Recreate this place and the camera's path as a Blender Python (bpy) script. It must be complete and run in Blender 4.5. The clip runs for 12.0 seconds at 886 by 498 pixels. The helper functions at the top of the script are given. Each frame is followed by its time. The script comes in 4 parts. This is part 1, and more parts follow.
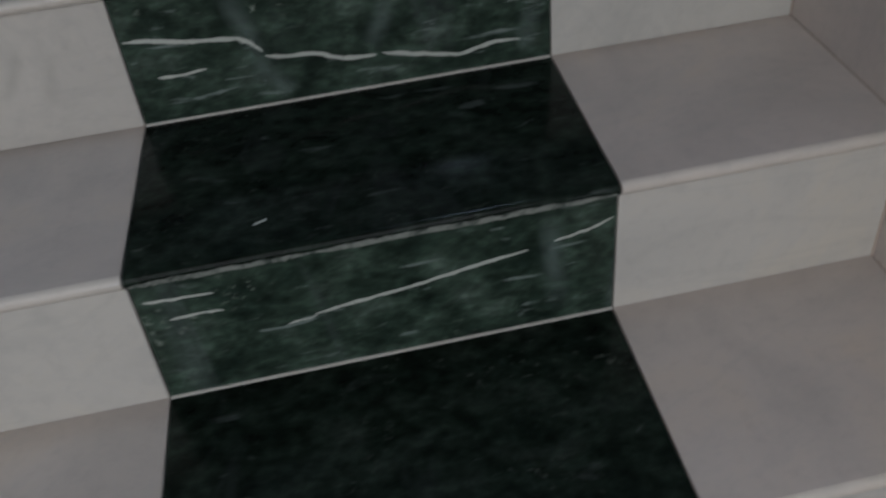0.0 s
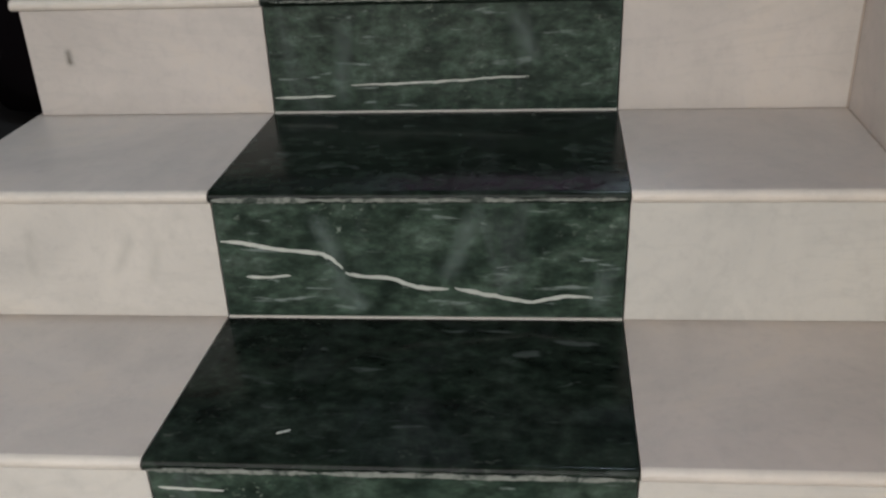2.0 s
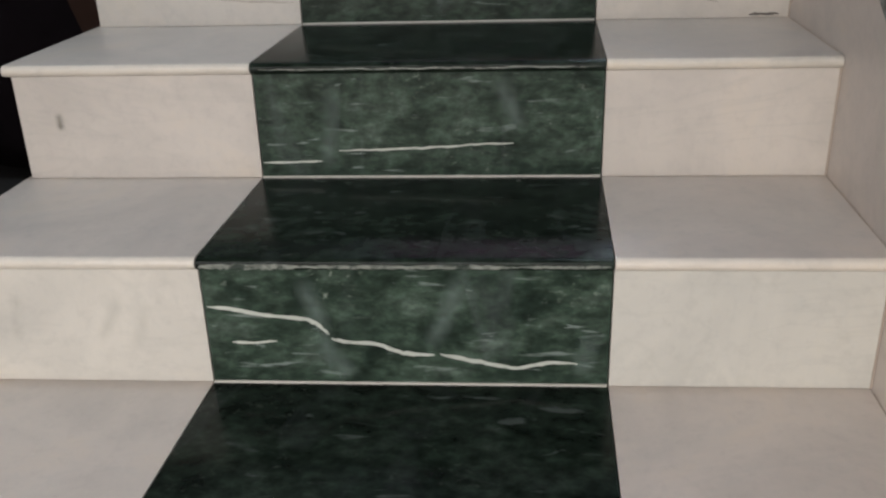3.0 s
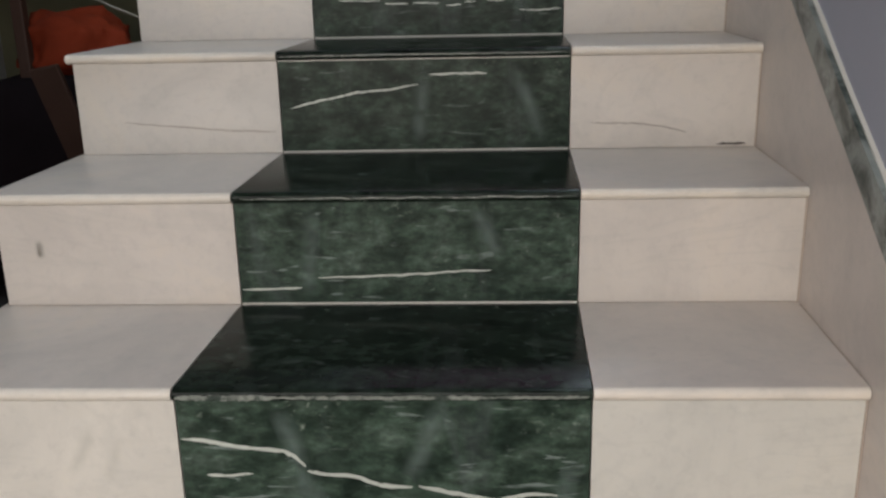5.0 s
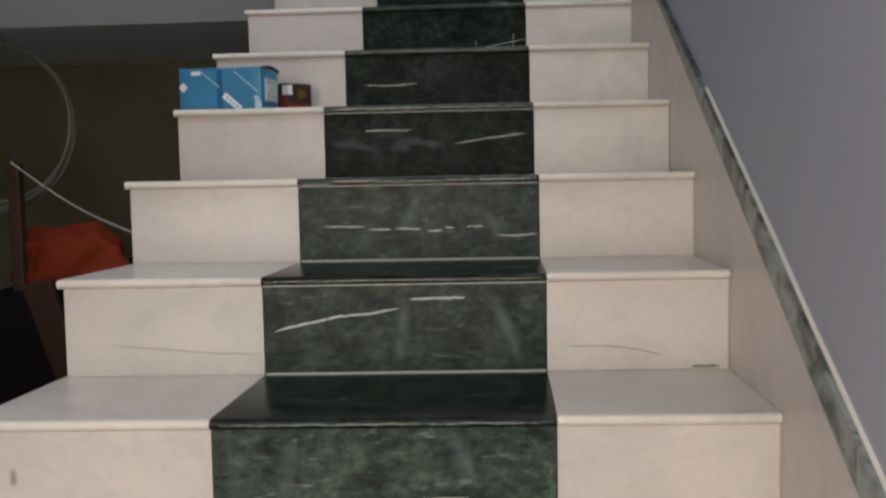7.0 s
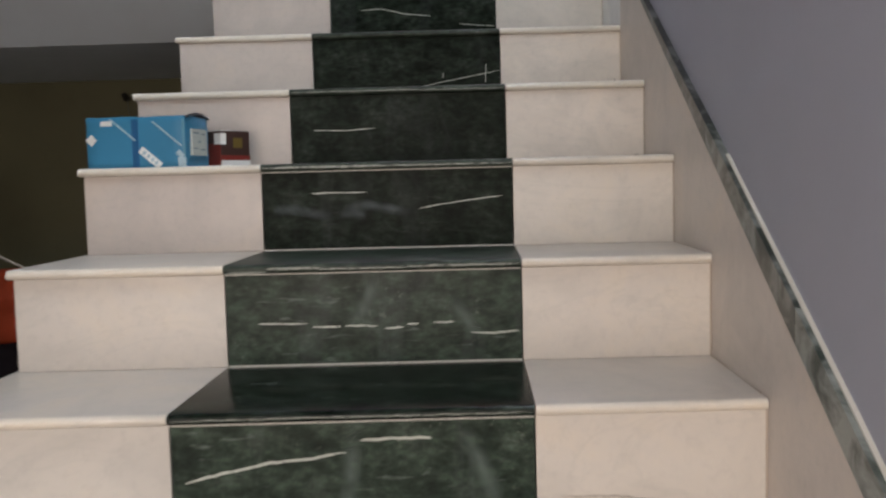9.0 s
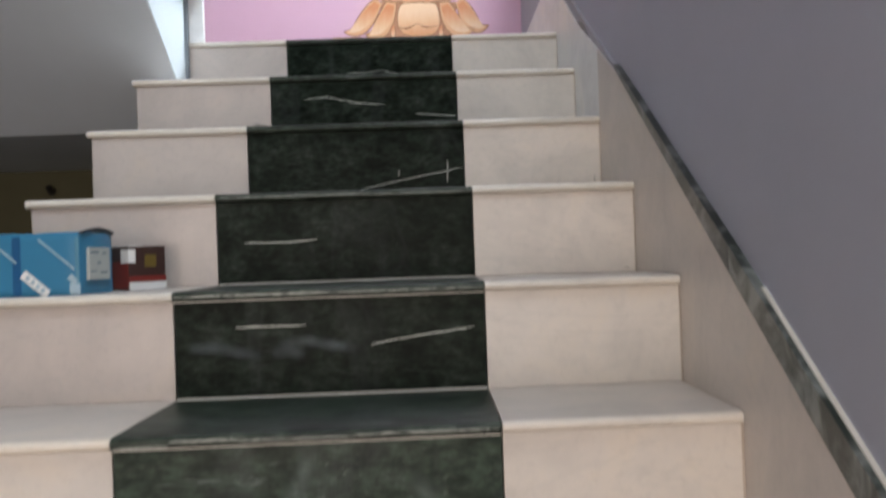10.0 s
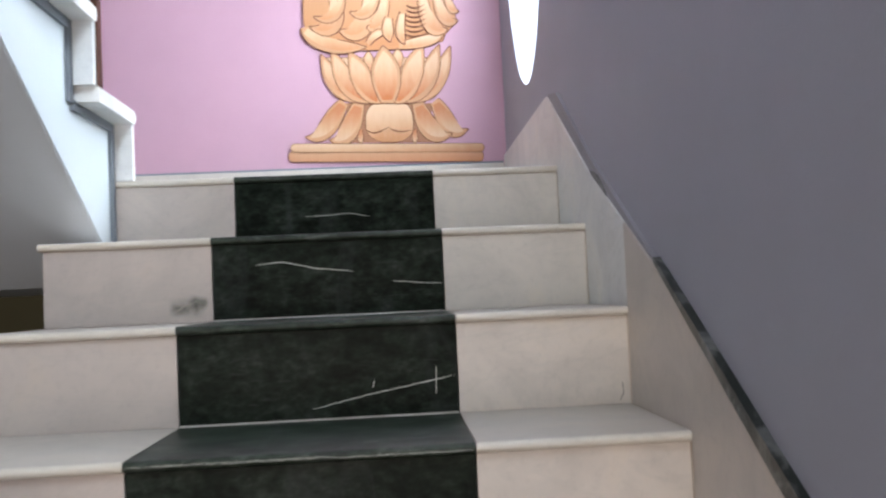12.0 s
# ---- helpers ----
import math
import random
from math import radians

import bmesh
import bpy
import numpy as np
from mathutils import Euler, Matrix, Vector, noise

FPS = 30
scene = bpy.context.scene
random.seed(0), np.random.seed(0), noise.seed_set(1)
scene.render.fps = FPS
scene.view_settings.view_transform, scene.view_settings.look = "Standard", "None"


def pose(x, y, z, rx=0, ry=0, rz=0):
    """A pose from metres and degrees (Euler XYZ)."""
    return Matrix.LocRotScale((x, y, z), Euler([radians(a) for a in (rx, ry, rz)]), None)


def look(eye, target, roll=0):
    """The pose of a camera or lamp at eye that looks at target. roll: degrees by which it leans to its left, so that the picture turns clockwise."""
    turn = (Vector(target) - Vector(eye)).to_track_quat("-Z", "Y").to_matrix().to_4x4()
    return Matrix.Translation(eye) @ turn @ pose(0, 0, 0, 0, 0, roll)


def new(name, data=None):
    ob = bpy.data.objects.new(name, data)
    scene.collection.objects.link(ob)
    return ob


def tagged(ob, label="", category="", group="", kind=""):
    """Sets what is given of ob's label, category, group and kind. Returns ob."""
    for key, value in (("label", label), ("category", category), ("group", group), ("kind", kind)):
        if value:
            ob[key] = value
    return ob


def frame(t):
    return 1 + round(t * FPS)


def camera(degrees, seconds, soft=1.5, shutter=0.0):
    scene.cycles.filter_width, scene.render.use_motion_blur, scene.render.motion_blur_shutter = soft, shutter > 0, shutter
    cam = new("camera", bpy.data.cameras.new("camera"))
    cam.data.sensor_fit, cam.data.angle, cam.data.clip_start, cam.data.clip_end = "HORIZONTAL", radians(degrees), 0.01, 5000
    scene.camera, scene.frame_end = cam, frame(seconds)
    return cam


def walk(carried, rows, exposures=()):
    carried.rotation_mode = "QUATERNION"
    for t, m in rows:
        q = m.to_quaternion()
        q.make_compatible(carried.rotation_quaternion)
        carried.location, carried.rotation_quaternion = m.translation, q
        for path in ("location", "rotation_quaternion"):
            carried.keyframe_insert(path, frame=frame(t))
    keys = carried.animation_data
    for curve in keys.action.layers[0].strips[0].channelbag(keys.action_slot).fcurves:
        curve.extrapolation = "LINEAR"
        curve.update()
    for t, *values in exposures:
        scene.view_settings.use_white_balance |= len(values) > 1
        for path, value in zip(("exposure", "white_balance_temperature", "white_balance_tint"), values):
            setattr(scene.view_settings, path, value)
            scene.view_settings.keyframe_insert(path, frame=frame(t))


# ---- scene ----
cam = camera(51.41, 12.0, soft=2.3, shutter=0.4)
ROWS = [
    (0.0, pose(0.2416, -0.7206, 0.7306, 50.399, 4.615, -9.325)),
    (0.5, pose(0.3447, -0.7066, 0.7353, 53.696, 2.143, -6.688)),
    (1.0, pose(0.3966, -0.7029, 0.7519, 57.705, 4.894, 3.477)),
    (1.5, pose(0.4014, -0.7068, 0.7579, 61.150, 3.154, 6.379)),
    (2.0, pose(0.4078, -0.7094, 0.7740, 63.318, 2.013, 6.516)),
    (2.5, pose(0.4200, -0.7114, 0.7835, 65.150, 1.806, 6.700)),
    (3.0, pose(0.4089, -0.7105, 0.7945, 66.508, 1.470, 5.823)),
    (5.0, pose(0.4101, -0.7105, 0.8182, 73.395, 1.166, 4.529)),
    (5.5, pose(0.4145, -0.7133, 0.8244, 76.372, 1.175, 4.368)),
    (6.0, pose(0.4126, -0.7175, 0.8371, 79.466, 1.099, 4.014)),
    (6.5, pose(0.4251, -0.7262, 0.8517, 82.545, 1.227, 4.063)),
    (7.0, pose(0.4289, -0.7314, 0.8573, 85.933, 1.064, 3.870)),
    (7.2, pose(0.4314, -0.7358, 0.8658, 87.105, 0.989, 3.803)),
    (8.8, pose(0.4196, -0.4340, 0.9882, 85.946, 1.287, 2.441)),
    (9.0, pose(0.4224, -0.3608, 1.0088, 85.610, 1.446, 1.961)),
    (9.5, pose(0.4079, -0.1859, 1.0459, 86.420, 1.390, 0.034)),
    (10.0, pose(0.4144, -0.0162, 1.0915, 90.315, 2.011, -0.702)),
    (10.5, pose(0.4425, 0.0543, 1.2192, 93.232, 2.914, 0.139)),
    (11.0, pose(0.4243, 0.1826, 1.2825, 93.779, 2.382, 0.938)),
    (11.5, pose(0.3998, 0.3163, 1.3606, 93.443, 2.411, -0.360)),
    (12.0, pose(0.3930, 0.4420, 1.4380, 92.760, 2.590, -2.880)),
]
EXPOSURES = [(0.0, -1.62, 5800, 11), (0.5, -1.10, 5900, 12), (1.0, -0.95, 6000, 11), (1.5, -0.82, 6150, 11), (2.5, -0.40, 6450, 12), (3.0, -0.32, 6450, 12), (5.5, -0.42, 6600, 13), (7.0, -0.22, 6800, 15), (9.0, -0.02, 7000, 17), (10.5, 0.06, 6850, 18), (12.0, 0.06, 6800, 18)]
walk(cam, ROWS, EXPOSURES)

# ---- world and light ----
world = bpy.data.worlds.new("world")
scene.world = world
world.use_nodes = True
wn = world.node_tree
sky = wn.nodes.new("ShaderNodeTexSky")
sky.sky_type, sky.sun_disc = "NISHITA", False
sky.sun_elevation, sky.sun_rotation = radians(45), radians(200)
wn.nodes["Background"].inputs["Strength"].default_value = 0.12
wn.links.new(sky.outputs["Color"], wn.nodes["Background"].inputs["Color"])

SUN = new("sun", bpy.data.lights.new("sun", "SUN"))
SUN.data.energy, SUN.data.angle, SUN.data.color = 1.2, radians(12), (1, 0.96, 0.9)
SUN.matrix_world = pose(0, 0, 12, -45, 0, 20)


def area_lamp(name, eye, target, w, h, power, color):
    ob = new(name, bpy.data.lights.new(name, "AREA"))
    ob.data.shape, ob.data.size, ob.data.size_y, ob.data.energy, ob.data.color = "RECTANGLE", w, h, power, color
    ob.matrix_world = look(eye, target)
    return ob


# daylight in the landing's oval window, then two added fills from unseen openings
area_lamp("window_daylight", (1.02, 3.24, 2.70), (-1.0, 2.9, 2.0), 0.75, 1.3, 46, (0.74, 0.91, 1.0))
area_lamp("upper_fill_lamp", (1.02, 0.44, 3.5), (-0.4, 2.6, 2.2), 0.75, 1.2, 124, (0.72, 0.89, 1.0))
area_lamp("front_fill_lamp", (0.03, -1.34, 0.86), (0.35, 0.6, 0.25), 1.5, 1.55, 32, (1.0, 0.935, 0.865))

# ---- sizes ----
RISE = 0.175
STEP_Y = [-0.555, -0.277, 0.0, 0.2737, 0.5607, 0.8651, 1.1687, 1.4617, 1.7755, 2.1078, 2.4437, 2.7547]   # risers at x = 0.25, the third is riser 1
STEP_Z = [-0.175, 0.0, 0.1779, 0.3536, 0.5250, 0.6995, 0.8727, 1.0452, 1.2217, 1.3998, 1.5796, 1.7505]   # treads over those risers
SKEW = [0.039, 0.039, 0.0389, 0.0394, 0.0382, 0.0433, 0.0351, 0.0207, 0.0136, 0.0174, 0.0141, 0.0105]    # the steps run slightly askew
BASE = -2 * RISE            # entrance floor
LAND = STEP_Z[-1]           # landing
STRIP = 0.4973              # green strip, from x = 0
LEFT, RIGHT = -0.3549, 0.8147
WALL_R, WALL_L, BACK, FRONT, TOP = 0.827, -2.2, 3.86, -1.4, 4.3
NOSE = 0.0095
TREAD_T = 0.016


# ---- materials ----
def node_material(name):
    m = bpy.data.materials.new(name)
    m.use_nodes = True
    return m, m.node_tree, m.node_tree.nodes["Principled BSDF"]


def texture(nt, kind, scale, detail=6, rough=0.55, distortion=0.0, stretch=(1, 1, 1)):
    co = nt.nodes.new("ShaderNodeTexCoord")
    mp = nt.nodes.new("ShaderNodeMapping")
    mp.inputs["Scale"].default_value = stretch
    info = nt.nodes.new("ShaderNodeObjectInfo")
    off = nt.nodes.new("ShaderNodeVectorMath")
    off.operation = "MULTIPLY_ADD"
    off.inputs[1].default_value = (7.3, 3.1, 5.7)
    nt.links.new(info.outputs["Random"], off.inputs[0])
    nt.links.new(co.outputs["Object"], off.inputs[2])
    nt.links.new(off.outputs[0], mp.inputs["Vector"])
    tx = nt.nodes.new(kind)
    tx.inputs["Scale"].default_value = scale
    if kind == "ShaderNodeTexNoise":
        tx.inputs["Detail"].default_value, tx.inputs["Roughness"].default_value = detail, rough
        tx.inputs["Distortion"].default_value = distortion
    nt.links.new(mp.outputs["Vector"], tx.inputs["Vector"])
    return tx


def ramp(nt, fac, stops):
    r = nt.nodes.new("ShaderNodeValToRGB")
    while len(r.color_ramp.elements) < len(stops):
        r.color_ramp.elements.new(0.5)
    for e, (at, c) in zip(r.color_ramp.elements, stops):
        e.position, e.color = at, (*c, 1)
    nt.links.new(fac, r.inputs["Fac"])
    return r.outputs["Color"]


def blend(nt, fac, a, b, mode="MIX"):
    n = nt.nodes.new("ShaderNodeMix")
    n.data_type, n.blend_type = "RGBA", mode
    for socket, v in ((n.inputs["Factor"], fac), (n.inputs["A"], a), (n.inputs["B"], b)):
        if isinstance(v, (int, float)):
            socket.default_value = v
        elif isinstance(v, tuple):
            socket.default_value = (*v, 1)
        else:
            nt.links.new(v, socket)
    return n.outputs["Result"]


def bump(nt, bsdf, height, strength, distance=0.002):
    b = nt.nodes.new("ShaderNodeBump")
    b.inputs["Strength"].default_value, b.inputs["Distance"].default_value = strength, distance
    nt.links.new(height, b.inputs["Height"])
    nt.links.new(b.outputs["Normal"], bsdf.inputs["Normal"])


def grey(v):
    return (v, v, v)


def green_marble(name, rough, gain=1.0, gloss=0.4, relief=0.3, specks=1.0, hue=(1.0, 1.0, 1.0)):
    """Dark serpentine marble: blotches, darker pools, clustered pale specks and short pale streaks."""
    m, nt, b = node_material(name)
    big = texture(nt, "ShaderNodeTexNoise", 21, 6, 0.58, 0.35, (0.75, 1, 1.15))
    fine = texture(nt, "ShaderNodeTexNoise", 66, 4, 0.6, 0.1, (0.75, 1, 1.25))
    base = ramp(nt, big.outputs["Fac"], [(0.33, (0.0095, 0.018, 0.013)), (0.46, (0.018, 0.032, 0.0225)), (0.57, (0.028, 0.047, 0.034)), (0.70, (0.045, 0.068, 0.053))])
    grain = ramp(nt, fine.outputs["Fac"], [(0.30, grey(0.45)), (0.52, grey(1.0)), (0.70, grey(1.7))])
    col = blend(nt, 1.0, base, grain, "MULTIPLY")
    # clusters of pale specks
    dots = texture(nt, "ShaderNodeTexNoise", 120, 3, 0.55, 0.2, (0.7, 1, 1.2))
    where = texture(nt, "ShaderNodeTexNoise", 7, 4, 0.6, 0.6)
    spots = blend(nt, 1.0, ramp(nt, dots.outputs["Fac"], [(0.58, grey(0)), (0.72, grey(0.7 * specks))]), ramp(nt, where.outputs["Fac"], [(0.54, grey(0.0)), (0.68, grey(1))]), "MULTIPLY")
    col = blend(nt, spots, col, (0.20, 0.25, 0.205))
    # short pale streaks along the bedding
    lines = texture(nt, "ShaderNodeTexNoise", 48, 3, 0.5, 0.5, (0.35, 1, 2.2))
    strip = blend(nt, 1.0, ramp(nt, lines.outputs["Fac"], [(0.63, grey(0)), (0.70, grey(0.6 * specks))]), ramp(nt, where.outputs["Fac"], [(0.44, grey(1)), (0.56, grey(0.1))]), "MULTIPLY")
    col = blend(nt, strip, col, (0.17, 0.22, 0.20))
    # broad bluish clouds across the slab
    cloud = texture(nt, "ShaderNodeTexNoise", 3.2, 4, 0.5, 1.2, (2.2, 1, 0.5))
    veil = ramp(nt, cloud.outputs["Fac"], [(0.56, grey(0)), (0.62, grey(0.16)), (0.69, grey(0))])
    col = blend(nt, veil, col, (0.10, 0.125, 0.125))
    col = blend(nt, 1.0, col, tuple(gain * h for h in hue), "MULTIPLY")
    nt.links.new(col, b.inputs["Base Color"])
    rg = ramp(nt, fine.outputs["Fac"], [(0.3, grey(rough)), (0.8, grey(rough + 0.09))])
    nt.links.new(rg, b.inputs["Roughness"])
    b.inputs["Specular IOR Level"].default_value = gloss
    bump(nt, b, fine.outputs["Fac"], relief)
    return m


def white_marble(name, tint, rough):
    m, nt, b = node_material(name)
    big = texture(nt, "ShaderNodeTexNoise", 5, 6, 0.6, 0.8, (1, 1, 1))
    fine = texture(nt, "ShaderNodeTexNoise", 55, 8, 0.7, 0.2)
    vein = texture(nt, "ShaderNodeTexNoise", 2.6, 5, 0.55, 2.0, (0.7, 1, 2.6))
    r, g, bl = tint
    base = ramp(nt, big.outputs["Fac"], [(0.3, (r * 0.85, g * 0.86, bl * 0.87)), (0.55, tint), (0.8, (min(1, r * 1.09), min(1, g * 1.05), min(1, bl * 0.98)))])
    speck = ramp(nt, fine.outputs["Fac"], [(0.25, (0.9, 0.9, 0.9)), (0.5, (1, 1, 1)), (0.8, (1.0, 0.99, 0.97))])
    col = blend(nt, 1.0, base, speck, "MULTIPLY")
    line = ramp(nt, vein.outputs["Fac"], [(0.47, (0, 0, 0)), (0.5, (0.12, 0.12, 0.12)), (0.53, (0, 0, 0))])
    col = blend(nt, line, col, (0.40, 0.40, 0.37))
    info = nt.nodes.new("ShaderNodeObjectInfo")
    shade = ramp(nt, info.outputs["Random"], [(0, (0.93, 0.945, 0.94)), (1, (1, 0.985, 0.97))])
    col = blend(nt, 1.0, col, shade, "MULTIPLY")
    nt.links.new(col, b.inputs["Base Color"])
    b.inputs["Roughness"].default_value = rough
    bump(nt, b, fine.outputs["Fac"], 0.06)
    return m


def paint(name, color, rough=0.6, var=0.06, bumpy=0.15, stain=None, gloss=0.4):
    m, nt, b = node_material(name)
    big = texture(nt, "ShaderNodeTexNoise", 1.7, 5, 0.6)
    fine = texture(nt, "ShaderNodeTexNoise", 90, 5, 0.6)
    lo = tuple(c * (1 - var) for c in color)
    hi = tuple(min(1, c * (1 + var)) for c in color)
    col = ramp(nt, big.outputs["Fac"], [(0.3, lo), (0.7, hi)])
    if stain:
        spots = texture(nt, "ShaderNodeTexNoise", 6, 8, 0.7, 0.5)
        col = blend(nt, ramp(nt, spots.outputs["Fac"], [(0.55, (0, 0, 0)), (0.75, (0.5, 0.5, 0.5))]), col, stain)
    nt.links.new(col, b.inputs["Base Color"])
    b.inputs["Roughness"].default_value, b.inputs["Specular IOR Level"].default_value = rough, gloss
    bump(nt, b, fine.outputs["Fac"], bumpy)
    return m


def mottled(name, scale, dark, light, split):
    m, nt, b = node_material(name)
    patch = texture(nt, "ShaderNodeTexNoise", scale, 7, 0.62, 0.8, (1, 1, 1))
    fine = texture(nt, "ShaderNodeTexNoise", 120, 6, 0.7)
    col = ramp(nt, patch.outputs["Fac"], [(split - 0.09, dark), (split, tuple(0.5 * (a + c) for a, c in zip(dark, light))), (split + 0.10, light)])
    col = blend(nt, 0.5, col, ramp(nt, fine.outputs["Fac"], [(0.3, (0.55, 0.55, 0.55)), (0.7, (1, 1, 1))]), "MULTIPLY")
    nt.links.new(col, b.inputs["Base Color"])
    b.inputs["Roughness"].default_value, b.inputs["Specular IOR Level"].default_value = 0.3, 0.35
    bump(nt, b, fine.outputs["Fac"], 0.2)
    return m


def stain_film(name, color, strength):
    """A cloudy mineral stain that thins out towards its sides."""
    m, nt, b = node_material(name)
    uv = nt.nodes.new("ShaderNodeUVMap")
    uv.uv_map = "across"
    sep = nt.nodes.new("ShaderNodeSeparateXYZ")
    nt.links.new(uv.outputs["UV"], sep.inputs[0])
    side = ramp(nt, sep.outputs["X"], [(0.0, (0, 0, 0)), (0.5, (1, 1, 1)), (1.0, (0, 0, 0))])
    ends = ramp(nt, sep.outputs["Y"], [(0.0, (0, 0, 0)), (0.25, (1, 1, 1)), (0.75, (1, 1, 1)), (1.0, (0, 0, 0))])
    grain = texture(nt, "ShaderNodeTexNoise", 32, 4, 0.5, 0.3)
    speck = ramp(nt, grain.outputs["Fac"], [(0.18, (0, 0, 0)), (0.80, (strength * 1.4, strength * 1.4, strength * 1.4))])
    nt.links.new(blend(nt, 1.0, blend(nt, 1.0, side, ends, "MULTIPLY"), speck, "MULTIPLY"), b.inputs["Alpha"])
    b.inputs["Base Color"].default_value = (*color, 1)
    b.inputs["Roughness"].default_value, b.inputs["Specular IOR Level"].default_value = 0.35, 0.2
    return m


# one honed marble, darker from riser 4 and darker again from riser 6
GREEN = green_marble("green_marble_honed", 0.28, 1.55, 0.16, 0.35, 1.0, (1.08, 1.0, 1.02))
GREEN_MID = green_marble("mid_green_marble_honed", 0.30, 1.22, 0.12, 0.25, 0.7, (1.08, 0.98, 1.0))
GREEN_DARK = green_marble("dark_green_marble_honed", 0.30, 0.58, 0.04, 0.12, 0.25, (1.05, 0.88, 0.92))
# lower treads far darker than their risers, treads from 5 up paler and rougher
GREEN_UPPER_TREAD = green_marble("green_marble_dull_tread", 0.40, 0.9, 0.3, 0.05, 0.6, (1.3, 1.08, 1.1))
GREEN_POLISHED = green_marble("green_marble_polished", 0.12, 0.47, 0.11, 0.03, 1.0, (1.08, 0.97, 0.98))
WHITE = white_marble("white_marble", (0.70, 0.64, 0.582), 0.32)
WHITE_GREY = white_marble("greenish_white_marble", (0.665, 0.640, 0.583), 0.32)
# left risers carry that side's shade in their tint, pinker from the sixth
WHITE_PINK_SHADED = white_marble("shaded_pinkish_white_marble", (0.565, 0.495, 0.455), 0.32)
WHITE_LEFT_SHADED = white_marble("shaded_white_marble", (0.64, 0.595, 0.548), 0.32)
# level slabs tinted darker than the risers, shade put into the marble
WHITE_SHADED_TREAD = white_marble("shaded_white_marble_tread", (0.58, 0.518, 0.465), 0.30)
# nosing tinted paler, its highlight put into the colour
WHITE_LIT_EDGE = white_marble("lit_white_marble_edge", (0.74, 0.68, 0.60), 0.35)
# upper flight's marble whitened, the strong light there put into its tint
UPPER_LIT_WHITE = white_marble("lit_white_marble", (0.88, 0.88, 0.87), 0.35)
CHIP_AND_GLINT = mottled("chip_and_glint_green", 60, (0.05, 0.065, 0.055), (0.27, 0.29, 0.255), 0.44)
SKIRT = white_marble("pinkish_marble_skirting", (0.60, 0.535, 0.495), 0.35)
# skirting by the landing, bluish window light put into its tint
SKIRT_LIT = white_marble("window_lit_marble_skirting", (0.78, 0.80, 0.81), 0.35)
CALCITE = paint("calcite_vein", (0.54, 0.57, 0.51), 0.3, 0.15, 0.1)
CORNER_DIRT = paint("brown_corner_dirt", (0.46, 0.385, 0.32), 0.8, 0.3, 0.4, (0.30, 0.21, 0.15))
GROUT = paint("pale_grout", (0.62, 0.60, 0.54), 0.8, 0.1, 0.3)
LILAC = paint("lilac_grey_wall_paint", (0.375, 0.385, 0.452), 0.62, 0.05, 0.2)
PINK = paint("pink_lilac_wall_paint", (0.60, 0.355, 0.45), 0.6, 0.05, 0.15)
SOFFIT = paint("pale_grey_soffit_paint", (0.77, 0.84, 0.90), 0.65, 0.05, 0.2)
PALE_BLUE = paint("pale_blue_white_paint", (0.70, 0.77, 0.80), 0.6, 0.04, 0.15)
GREY_STRIP = paint("grey_strip_tone", (0.22, 0.25, 0.28), 0.6, 0.08, 0.1)
OLIVE = paint("olive_distemper", (0.175, 0.163, 0.10), 0.8, 0.15, 0.4, (0.12, 0.108, 0.065), 0.2)
NAVY = paint("dark_side_paint", (0.014, 0.014, 0.035), 0.7, 0.2, 0.2, gloss=0.15)
# outer walls and ceiling kept dull to cut bounced light
PLASTER = paint("dull_plaster", (0.34, 0.325, 0.30), 0.75, 0.06, 0.3)
CEILING = paint("dull_grey_ceiling_paint", (0.36, 0.36, 0.37), 0.7, 0.05, 0.2)
# floor colour taken down to near black for the shade beside the stairs
CONCRETE = paint("shade_dark_floor", (0.035, 0.03, 0.028), 0.85, 0.12, 0.5)
# three tones of the band's marble, palest at the foot, darkest at the top
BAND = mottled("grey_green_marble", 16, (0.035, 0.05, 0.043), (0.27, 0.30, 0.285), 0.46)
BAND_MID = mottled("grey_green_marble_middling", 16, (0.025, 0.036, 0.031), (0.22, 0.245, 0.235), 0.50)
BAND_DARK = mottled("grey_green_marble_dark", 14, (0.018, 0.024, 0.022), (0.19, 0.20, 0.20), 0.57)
STREAK = stain_film("pale_green_streak", (0.18, 0.24, 0.215), 0.55)
SMEAR = stain_film("bluish_smear", (0.15, 0.19, 0.21), 0.4)
GREY_CLOUD = stain_film("grey_green_marble_cloud", (0.52, 0.53, 0.47), 0.14)
DARK_JOINT = paint("dark_joint_dirt", (0.09, 0.08, 0.07), 0.8, 0.2, 0.2)
SMUDGE = stain_film("grey_smudge", (0.27, 0.27, 0.23), 0.75)
CRACK = paint("brown_grey_crack", (0.40, 0.355, 0.31), 0.6, 0.2, 0.1)
SHADE_BAND = paint("slate_grey_paint_and_shade", (0.30, 0.295, 0.33), 0.6, 0.1, 0.2)
WOOD = paint("brown_wood", (0.085, 0.034, 0.02), 0.5, 0.3, 0.4, gloss=0.25)


# ---- building helpers ----
def thing(name, at, label, category, group="", kind=""):
    ob = new(name)
    ob.location = at
    ob.empty_display_size = 0.1
    return tagged(ob, label, category, group, kind)


def mesh_of(bm, name, material):
    bmesh.ops.recalc_face_normals(bm, faces=bm.faces[:])
    me = bpy.data.meshes.new(name)
    bm.to_mesh(me)
    bm.free()
    me.materials.append(material)
    return me


def part(name, bm, material, parent, label=""):
    ob = new(name, mesh_of(bm, name, material))
    ob.parent = parent
    if parent.type == "EMPTY":
        ob.matrix_parent_inverse = Matrix.Translation(-parent.location)
    if label:
        tagged(ob, label)
    return ob


